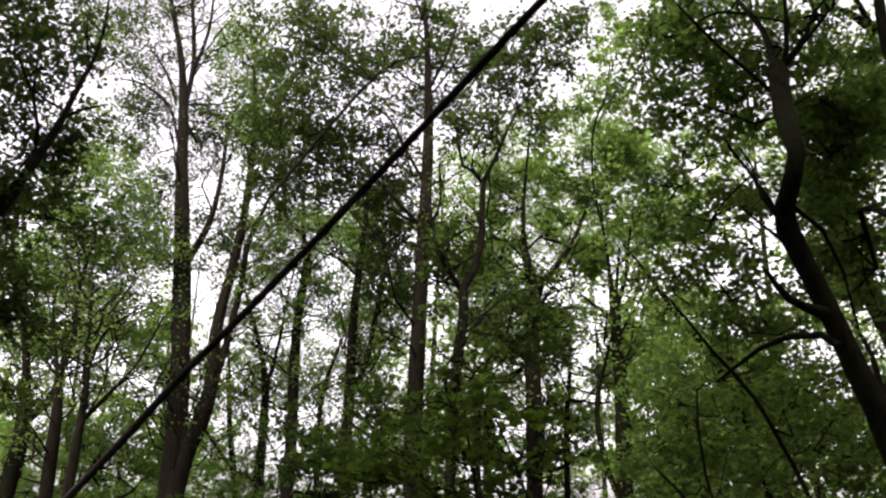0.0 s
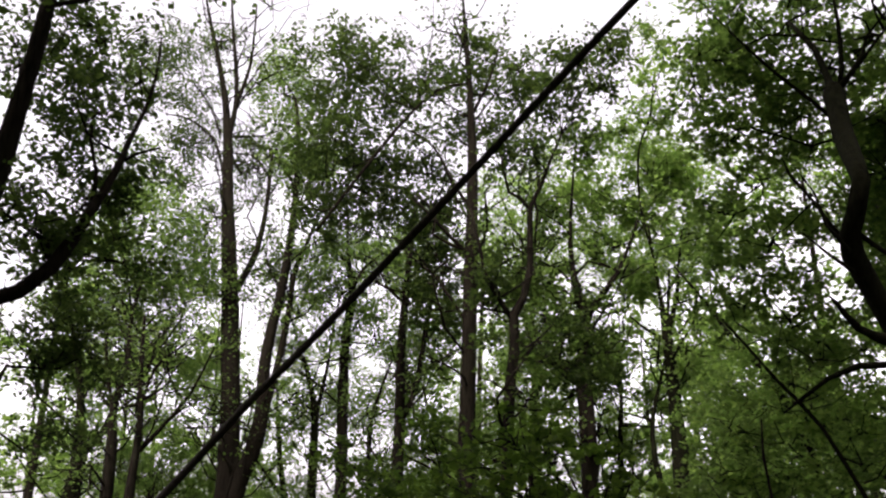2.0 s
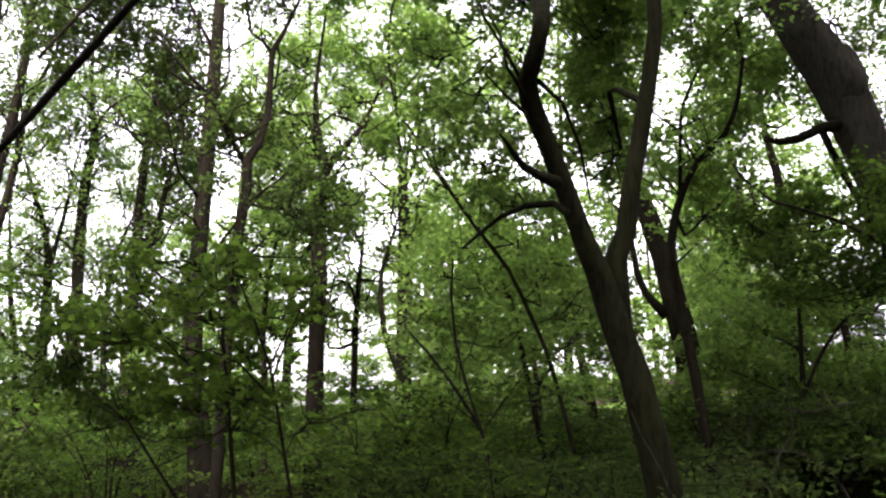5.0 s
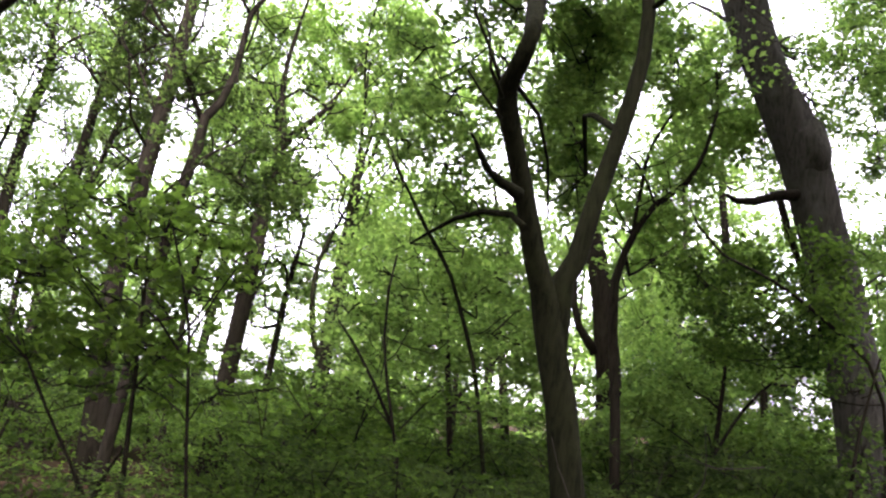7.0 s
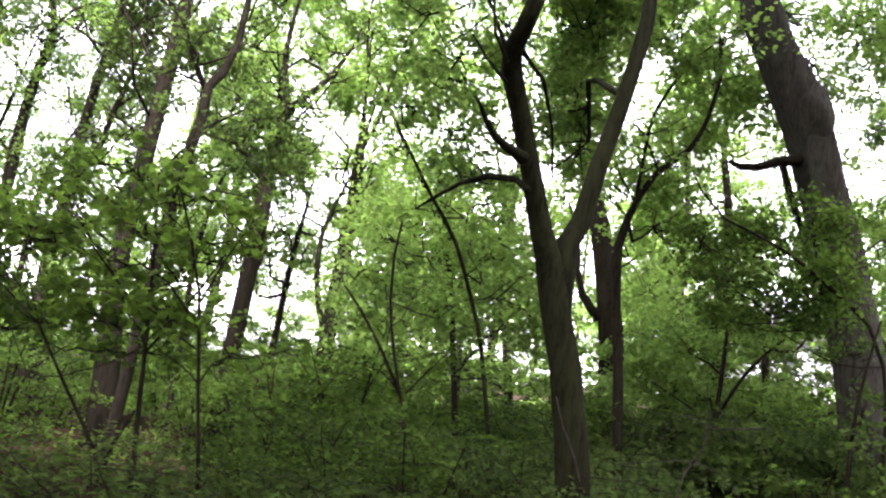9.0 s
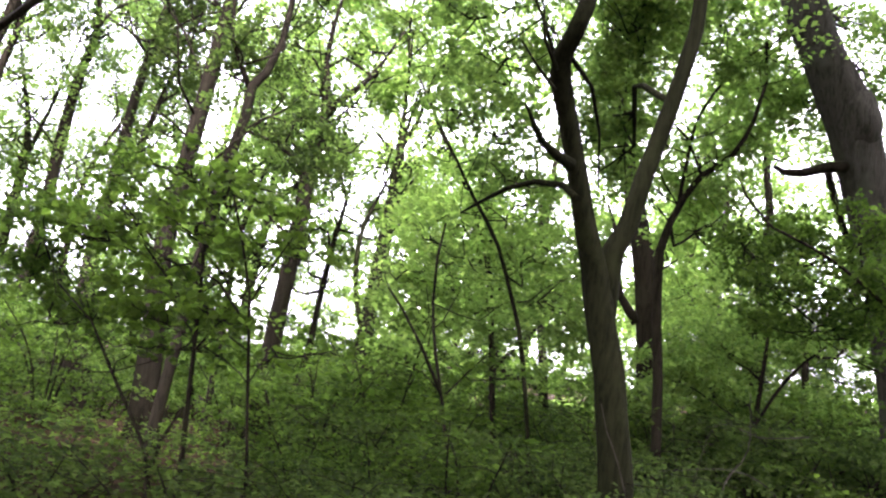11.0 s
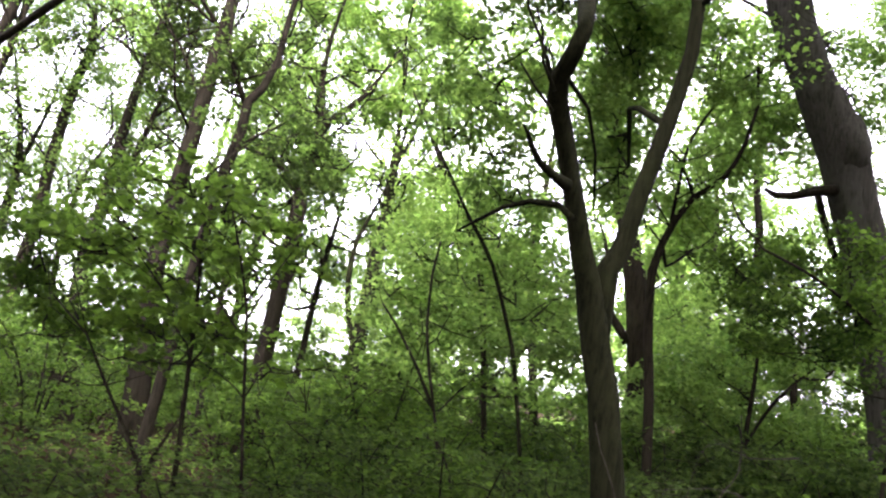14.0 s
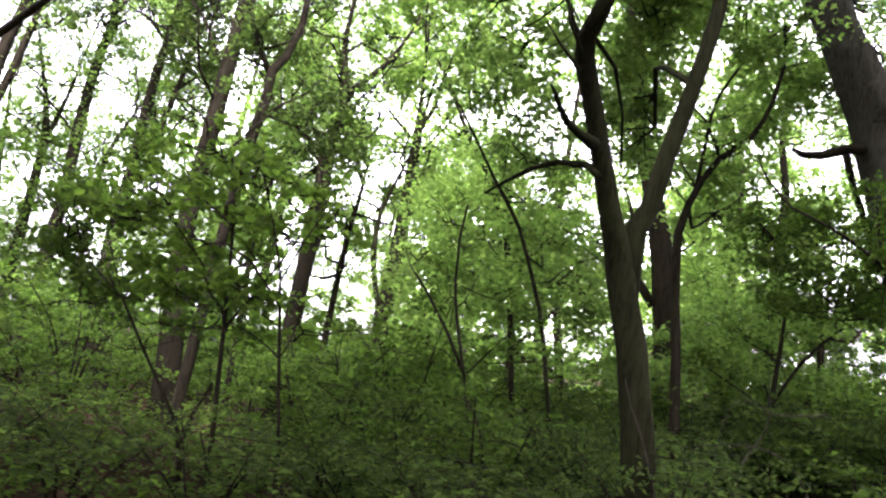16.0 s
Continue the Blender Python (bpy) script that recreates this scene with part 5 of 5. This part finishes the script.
# ---- undergrowth ----
def shrub(name, label, tall, wide, count, leaf, size, seed, stems=6, step=0.14):
    """A many-stemmed bush of level leaf sprays; built at the origin."""
    r = np.random.default_rng(seed)
    ob = thing(name, (0, 0, 0), label, "shrub", "undergrowth shrubs")
    pts, fine = [], []
    for k in range(stems):
        az, out = k * 6.28 / stems + r.uniform(-0.4, 0.4), wide * r.uniform(0.35, 0.9)
        tip = np.array((math.cos(az) * out, math.sin(az) * out, tall * r.uniform(0.65, 1.0)))
        mid = tip * (0.35, 0.35, 0.55) + r.normal(0, 0.06, 3)
        run = spline([(0.05 * math.cos(az), 0.05 * math.sin(az), -0.1, 0.018), (*mid, 0.013), (*tip, 0.004)], step)
        v, f = tube(run, 5, 0.1, k)
        part("stem", mesh_from("stem", v, f, BARK_DARK), ob)
        for q in range(6):
            s = run[int(len(run) * r.uniform(0.25, 0.99))][:3]
            e = s + np.array((r.normal(0, wide * 0.3), r.normal(0, wide * 0.3), r.normal(0.02, 0.10)))
            fine.append(tube(spline([(*s, 0.006), (*(s * 0.5 + e * 0.5 + (0, 0, 0.03)), 0.004), (*e, 0.002)], 0.3), 3))
            p, _, _ = sprays(e, (wide * 0.26, wide * 0.26, 0.08), count / (6 * stems), 0.14, 9, 4)
            pts.append(p)
    v, f = joined(fine)
    tagged(part("twigwork", mesh_from("twigwork", v, f, BARK_DARK), ob), kind="stuff")
    v, f = leaves(np.vstack(pts), size, 0.3, 0.65, size == 0.072)
    tagged(part("foliage", mesh_from("foliage", v, f, leaf, False), ob), kind="stuff")
    return ob


KINDS = [
    shrub("shrub", "waist-high green shrub with layered oval leaves", 1.5, 0.9, 1580, LEAF_SHRUB, 0.072, 1),
    shrub("shrub", "tall leafy shrub with bright spring foliage", 2.1, 1.0, 1700, LEAF_SHRUB, 0.080, 2),
    shrub("shrub", "dense undergrowth bush with leaves coloured dark for shade", 1.3, 1.1, 1450, LEAF_SHADED, 0.070, 3),
    shrub("shrub", "low spreading shrub with fresh green leaves", 0.9, 0.9, 1260, LEAF_SHRUB, 0.072, 4),
    shrub("shrub", "broad bush of mid-green leaves over thin stems", 1.8, 1.3, 2150, LEAF_SHRUB, 0.078, 5),
]
FAR_KINDS = [
    shrub("shrub", "distant green bush under the trees", 1.6, 1.2, 1100, LEAF_CANOPY, 0.11, 6, 4, 0.4),
    shrub("shrub", "distant leafy thicket of mid-green foliage", 2.0, 1.4, 1300, LEAF_SHRUB, 0.12, 7, 4, 0.4),
]
FAR_KINDS[0].location, FAR_KINDS[1].location = (-4.0, 27.0, 0), (2.0, 29.0, 0)
place = np.random.default_rng(21)
first = {}
for row in range(10):
    for col in range(16):
        d = 6.8 + row * 1.05 + place.uniform(-0.4, 0.4)
        az = math.radians(-38 + col * 5.4 + place.uniform(-2.2, 2.2) + (row % 2) * 2.7)
        x, y = d * math.sin(az + 0.2), d * math.cos(az + 0.2)
        if place.uniform() < 0.35 + 0.15 * (row > 5) + 0.3 * (d < 8.3) or d < 7.2 or (0.28 < x / y < 0.9 and d < 10.5) or (-0.17 < x / y < 0.10 and d < 12):
            continue
        kind = int(place.choice([0, 1, 2, 3, 4], p=[0.25, 0.12, 0.2, 0.25, 0.18] if d < 9 else [0.2, 0.25, 0.15, 0.1, 0.3]))
        s = place.uniform(0.75, 1.1)
        m = pose(x, y, ground_height(x, y), 0, 0, place.uniform(0, 360))
        if kind in first:
            ob = copy_thing(KINDS[kind], m)
        else:
            ob = first[kind] = KINDS[kind]
            ob.matrix_basis = m
        ob.scale = (s, s, s * place.uniform(0.85, 1.1))


# low growth at the edge of the way, in the shade-darkened leaf colour
for k in range(20):
    d, az = place.uniform(4.7, 6.4), math.radians(-27 + 50 * k / 19 + place.uniform(-1.5, 1.5))
    if k % 3 and -11 < math.degrees(az) < 12:
        continue
    x, y = d * math.sin(az), d * math.cos(az)
    s = place.uniform(0.55, 0.85)
    ob = copy_thing(KINDS[2], pose(x, y, ground_height(x, y), 0, 0, place.uniform(0, 360)))
    ob.scale = (s, s, s * 0.8)

# bushes behind the forked tree, most with shade put into the leaf colour
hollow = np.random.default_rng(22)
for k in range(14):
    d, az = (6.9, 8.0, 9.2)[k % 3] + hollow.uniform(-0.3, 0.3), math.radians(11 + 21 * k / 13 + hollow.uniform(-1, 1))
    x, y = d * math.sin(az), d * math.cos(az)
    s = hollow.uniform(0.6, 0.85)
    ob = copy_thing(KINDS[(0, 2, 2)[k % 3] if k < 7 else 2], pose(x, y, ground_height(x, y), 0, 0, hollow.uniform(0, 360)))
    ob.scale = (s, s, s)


def glade(az, d):
    """The open strip between the wood's edge and the house."""
    return 13 < d < 47 and radians(33) < az < radians(42)


# thicker growth farther in
for k in range(84):
    az = math.radians(-34 + 84 * (k + place.uniform(-0.6, 0.6)) / 94 if k < 60 else 18 + 32 * place.uniform())
    d = place.uniform(15, 27) if k < 60 else place.uniform(9.5, 20)
    x, y = d * math.sin(az), d * math.cos(az)
    s = place.uniform(0.85, 1.25)
    if glade(az, d):
        continue
    ob = copy_thing(FAR_KINDS[k % 2] if d > 15 else KINDS[2], pose(x, y, ground_height(x, y), 0, 0, place.uniform(0, 360)))
    ob.scale = (s, s, s * place.uniform(0.8, 1.0))

for k in range(40):
    az, d = math.radians(-34 + 84 * k / 39 + place.uniform(-1, 1)), place.uniform(22, 40)
    x, y = d * math.sin(az), d * math.cos(az)
    s = place.uniform(1.3, 1.8)
    if glade(az, d):
        continue
    ob = copy_thing(FAR_KINDS[k % 2], pose(x, y, ground_height(x, y), 0, 0, place.uniform(0, 360)))
    ob.scale = (s * 1.2, s * 1.2, s)

# bushes crowding the foot of the big trunk, leaves coloured dark as shade
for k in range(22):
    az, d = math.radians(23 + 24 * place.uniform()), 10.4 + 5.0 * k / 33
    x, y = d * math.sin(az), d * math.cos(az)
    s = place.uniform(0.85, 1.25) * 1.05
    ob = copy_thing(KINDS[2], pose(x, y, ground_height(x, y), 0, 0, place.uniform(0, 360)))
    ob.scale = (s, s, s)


# ---- far woods ----
def far_tree(label, tall, seed):
    r = np.random.default_rng(seed)
    lean = r.normal(0, 0.05, 2)
    run = [(lean[0] * h, lean[1] * h, h - 0.1, (0.15 - 0.011 * h * 12 / tall) if h else 0.18) for h in np.linspace(0, tall, 6)]
    t = Tree("tree", label, BARK_DARK, run, 8)
    for k in range(7):
        h = tall * r.uniform(0.25, 0.98)
        az = r.uniform(0, 6.28)
        o = r.uniform(0.5, 2.2)
        t.boughs((lean[0] * h + o * math.cos(az), lean[1] * h + o * math.sin(az), h + 0.4, r.uniform(0.9, 1.7), r.uniform(0.7, 1.2), 560), size=0.15, twigs=k < 3)
    return t.finish(LEAF_BACKLIT)


FAR = [far_tree("distant slim woodland tree with airy spring foliage", 11, 31), far_tree("distant tall thin tree with scattered leaves", 13, 32), far_tree("distant young tree with light green leaves", 8, 33)]
for k in range(34):
    d, az = place.uniform(22, 42), math.radians(-30 + 68 * k / 33 + place.uniform(-2, 2))
    if radians(-14) < az < radians(-5) or (d < 34 and radians(1) < az < radians(9)) or glade(az, d):
        continue
    x, y = d * math.sin(az), d * math.cos(az)
    m = pose(x, y, ground_height(x, y), 0, 0, place.uniform(0, 360))
    if k < 3:
        FAR[k].matrix_basis = m
    else:
        ob = copy_thing(FAR[k % 3], m)


for k in range(12):
    az, d = math.radians(29 + 16 * k / 11 + place.uniform(-1, 1)), place.uniform(50, 62)
    ob = copy_thing(FAR[k % 3], pose(d * math.sin(az), d * math.cos(az), 3.9, 0, 0, place.uniform(0, 360)))
    ob.scale = (1.5, 1.5, 1.1)
for k in range(16):
    az, d = math.radians(28 + 18 * k / 15 + place.uniform(-1, 1)), place.uniform(49, 54)
    ob = copy_thing(FAR_KINDS[k % 2], pose(d * math.sin(az), d * math.cos(az), 3.9, 0, 0, place.uniform(0, 360)))
    ob.scale = (2.2, 2.2, place.uniform(2.0, 3.4))


# ---- unseen trees beside and behind the way, added to block sky light ----
def unseen_tree(label, tall, seed):
    r = np.random.default_rng(seed)
    run = [(0.03 * h, 0, h - 0.1, 0.24 - 0.015 * h * 12 / tall) for h in np.linspace(0, tall, 6)]
    t = Tree("tree", label, BARK_DARK, run, 8)
    for k in range(13):
        h, az, o = tall * r.uniform(0.22, 1.0), r.uniform(0, 6.28), r.uniform(0.4, 3.0)
        t.boughs((o * math.cos(az), o * math.sin(az), h + 0.3, r.uniform(1.3, 2.1), r.uniform(0.9, 1.6), 130), size=0.62, twigs=False)
    return t.finish(LEAF_CANOPY)


UNSEEN = [unseen_tree("unseen broad tree with a full crown, added to block light", 12, 41), unseen_tree("unseen tall dense tree, added to block light", 14, 42)]
for k in range(36):
    ring, step = divmod(k, 12)
    span = (60, 82, 108)[ring]
    az = math.radians(187 - span + 2 * span * step / 11 + place.uniform(-4, 4))
    d = (5.0, 8.5, 15.0)[ring] + place.uniform(-0.6, 1.4)
    x, y = d * math.sin(az), d * math.cos(az)
    m = pose(x, y, ground_height(x, y), 0, 0, place.uniform(0, 360))
    if k < 2:
        UNSEEN[k].matrix_basis = m
    else:
        copy_thing(UNSEEN[k % 2], m)


def unseen_roof_tree(label, x, y, tall, seed):
    """An unseen tall tree beside the way; its wide crown is added to shade it."""
    r = np.random.default_rng(seed)
    t = Tree("tree", label, BARK_GREY, [(x + 0.02 * h, y + 0.03 * h, h - 0.1, 0.26 - 0.014 * h) for h in np.linspace(0, tall, 7)], 10)
    for k in range(7):
        az = 6.28 * k / 7 + r.uniform(-0.3, 0.3)
        reach, rise = r.uniform(2.5, 4.5), r.uniform(0.5, 2.0)
        h = tall * r.uniform(0.6, 0.85)
        u, v = reach * math.cos(az), reach * math.sin(az)
        t.limb((x + 0.02 * h, y + 0.03 * h, h, 0.09), (x + u * 0.5, y + v * 0.5, h + rise * 0.6, 0.06), (x + u, y + v, h + rise, 0.025))
        t.boughs((x + u, y + v, h + rise + 0.3, 2.2, 0.8, 420), (x + u * 1.5, y + v * 1.5, h + rise + 0.5, 2.0, 0.7, 360), size=0.26, twigs=False)
    return t.finish(LEAF_CANOPY)


unseen_roof_tree("unseen tree added to roof the clearing with shade", -2.8, -2.6, 12.5, 51)
unseen_roof_tree("unseen tree added to spread shade over the near ground", 3.9, -1.9, 13.0, 52)
unseen_roof_tree("unseen tree added to shade one side of the clearing", -5.4, 0.4, 12.0, 53)
unseen_roof_tree("unseen tree added to shade the clearing from above", 7.4, 0.6, 12.5, 54)
unseen_roof_tree("unseen broad-crowned tree added to block light behind the clearing", 0.4, -5.0, 11.5, 55)
# More unseen trees left and right, added to cut light from the sides.
for az, d in ((74, 13), (82, 10), (90, 15), (-58, 13), (-68, 11), (-78, 14)):
    x, y = d * math.sin(radians(az)), d * math.cos(radians(az))
    copy_thing(UNSEEN[d > 12], pose(x, y, ground_height(x, y), 0, 0, place.uniform(0, 360)))


# ---- house ----
def slab(lo, hi):
    x0, y0, z0 = lo
    x1, y1, z1 = hi
    v = np.array([(x, y, z) for x in (x0, x1) for y in (y0, y1) for z in (z0, z1)], float)
    f = np.array([(0, 1, 3, 2), (4, 6, 7, 5), (0, 4, 5, 1), (2, 3, 7, 6), (0, 2, 6, 4), (1, 5, 7, 3)])
    return v, f


def house(x, y, z, turn, wide, tall):
    """A one-storey pale house; its front wall runs along its own x."""
    ob = thing("house", (x, y, z), "pale grey clapboard house glimpsed through the trees", "house")
    ob.rotation_euler[2] = radians(turn)
    w, low = wide / 2, ground_height(x, y) - z - 0.8
    part("wall", mesh_from("wall", *slab((-w, 0.02, low), (w, 6, tall)), SIDING, False), ob)
    k = 0
    while low + k * 0.2 < tall - 0.2:
        b = low + k * 0.2
        v, f = slab((-w, -0.03, b), (w, 0.02, b + 0.192))
        v[(v[:, 1] < 0) & (v[:, 2] > b + 0.1), 1] = 0.0
        part("board", mesh_from("board", v, f, SIDING, False), ob)
        k += 1
    for side in (-w - 0.06, w - 0.06):
        part("corner_board", mesh_from("corner_board", *slab((side, -0.06, low), (side + 0.12, -0.034, tall)), TRIM, False), ob)
    e, t = w + 0.5, tall
    roof = np.array([(-e, -0.5, t), (e, -0.5, t), (e, 3, t + 2.0), (-e, 3, t + 2.0), (e, 6.5, t), (-e, 6.5, t), (-e, -0.5, t + 0.14), (e, -0.5, t + 0.14), (e, 3, t + 2.18), (-e, 3, t + 2.18), (e, 6.5, t + 0.14), (-e, 6.5, t + 0.14)])
    faces = np.array([(0, 1, 2, 3), (3, 2, 4, 5), (6, 9, 8, 7), (9, 11, 10, 8), (0, 6, 7, 1), (4, 10, 11, 5), (0, 3, 9, 6), (3, 5, 11, 9), (1, 7, 8, 2), (2, 8, 10, 4)])
    part("roof", mesh_from("roof", roof, faces, SHINGLE, False), ob, "dark grey shingle roof")
    for a in (-w + 0.9, w - 3.2):
        h = tall - 1.9
        pane = part("window", mesh_from("window", *slab((a, -0.05, h), (a + 0.9, 0.0, h + 1.3)), PANE, False), ob, "dark glazed sash window")
        bars = [slab((a - 0.1, -0.08, h - 0.1), (a, -0.04, h + 1.4)), slab((a + 0.9, -0.08, h - 0.1), (a + 1.0, -0.04, h + 1.4)), slab((a, -0.08, h + 1.3), (a + 0.9, -0.04, h + 1.4)), slab((a, -0.08, h - 0.1), (a + 0.9, -0.04, h)), slab((a, -0.075, h + 0.62), (a + 0.9, -0.055, h + 0.68))]
        part("window_frame", mesh_from("window_frame", *joined(bars), TRIM, False), pane)


house(27.24, 35.71, 3.78, -0.4, 7.75, 2.93)


# ---- dead sticks and litter ----
def stick(*points):
    at = np.array(points[0][:3])
    run = spline(points, 0.1)
    run[:, 3] *= 1.35
    run[:, :3] -= at
    v, f = tube(run, 7, 0.2, at[0])
    ob = new("dead_branch", mesh_from("dead_branch", v, f, DEAD_WOOD))
    ob.location = at
    tagged(ob, "bare pale dead branch lying in the undergrowth", "branch", "fallen branches")


def litter():
    n = 16000
    d, az = rng.uniform(3, 16, n), rng.uniform(-0.7, 1.1, n)
    x, y = d * np.sin(az), d * np.cos(az)
    z = np.array([ground_height(a, b) + 0.10 * noise.noise(Vector((a * 0.35, b * 0.35, 0))) for a, b in zip(x, y)]) + rng.uniform(0.005, 0.04, n)
    v, f = leaves(np.stack([x, y, z], 1), 0.09, 0.0, 0.3)
    tagged(new("leaf_litter", mesh_from("leaf_litter", v, f, LEAF_FALLEN, False)), "brown fallen leaves scattered over the soil", "leaf litter", kind="stuff")


def ground_plants():
    """Seedlings and low herbs that nobody could count."""
    n = 1900
    d, az = rng.uniform(5.2, 14, n), rng.uniform(-0.65, 1.0, n)
    x, y = d * np.sin(az), d * np.cos(az)
    keep = (x / y < 0.26) | (d > 12.5)
    x, y, d = x[keep], y[keep], d[keep]
    n = len(x)
    z = np.array([ground_height(a, b) for a, b in zip(x, y)])
    tall = rng.uniform(0.08, 0.42, n)
    tops = np.repeat(np.stack([x, y, z], 1), 10, axis=0)
    tops[:, 2] += np.repeat(tall, 10) * rng.uniform(0.55, 1.0, n * 10)
    tops[:, :2] += rng.normal(0, 0.09, (n * 10, 2))
    v, f = leaves(tops, 0.075, 0.2, 0.4)
    tagged(new("ground_plants", mesh_from("ground_plants", v, f, LEAF_SHRUB, False)), "low green seedlings and herbs on the woodland floor", "ground cover", kind="stuff")


def thin_stick(x, y, reach, turn, rise):
    u, v = math.cos(turn) * reach, math.sin(turn) * reach
    g = ground_height(x, y)
    bow = place.uniform(-0.12, 0.12)
    stick((x, y, g - 0.03, 0.008), (x + u * 0.35 - v * bow, y + v * 0.35 + u * bow, g + rise * 0.6, 0.007), (x + u * 0.7, y + v * 0.7, g + rise, 0.006), (x + u, y + v, g + rise * 0.9, 0.003))


for k in range(18):
    d, az = place.uniform(6.2, 9.5), math.radians(-20 + 62 * k / 17)
    thin_stick(d * math.sin(az), d * math.cos(az), place.uniform(0.6, 1.5), place.uniform(0, 6.28), place.uniform(0.08, 0.35))
litter()
ground_plants()
stick((2.98, 5.59, 1.41, 0.002), (3.04, 5.57, 1.23, 0.003), (3.14, 5.55, 1.04, 0.004), (3.29, 5.41, 0.52, 0.004), (3.44, 5.27, -0.03, 0.004))
stick((4.82, 6.66, 1.73, 0.002), (4.85, 6.65, 1.27, 0.004), (4.70, 6.69, 0.98, 0.005), (4.56, 6.62, 0.49, 0.005), (4.41, 6.56, -0.03, 0.005))
stick((5.39, 6.61, 1.46, 0.005), (4.99, 6.71, 1.39, 0.004), (4.62, 6.81, 1.42, 0.002), (4.42, 6.77, 0.71, 0.002), (4.21, 6.72, -0.03, 0.003))
stick((3.91, 6.38, 1.00, 0.002), (4.42, 6.24, 1.10, 0.003), (4.72, 6.17, 1.02, 0.004), (4.88, 6.12, 0.82, 0.005), (5.00, 5.99, 0.41, 0.005), (5.12, 5.86, -0.03, 0.006))
stick((2.03, 6.36, 0.66, 0.002), (2.41, 6.26, 0.61, 0.003), (2.67, 6.19, 0.50, 0.004), (2.74, 6.07, 0.25, 0.004), (2.82, 5.95, -0.03, 0.004))
stick((1.24, 6.57, 0.52, 0.002), (1.18, 6.58, 0.37, 0.003), (1.11, 6.60, 0.20, 0.004), (1.08, 6.51, 0.10, 0.004), (1.05, 6.42, -0.03, 0.004))
stick((0.59, 6.43, 0.49, 0.002), (0.68, 6.40, 0.17, 0.003), (0.71, 6.30, 0.09, 0.003), (0.73, 6.19, -0.03, 0.003))
stick((0.65, 6.41, 0.66, 0.002), (0.70, 6.40, 0.48, 0.002), (0.78, 6.38, 0.19, 0.004), (0.81, 6.27, 0.09, 0.004), (0.84, 6.16, -0.03, 0.004))
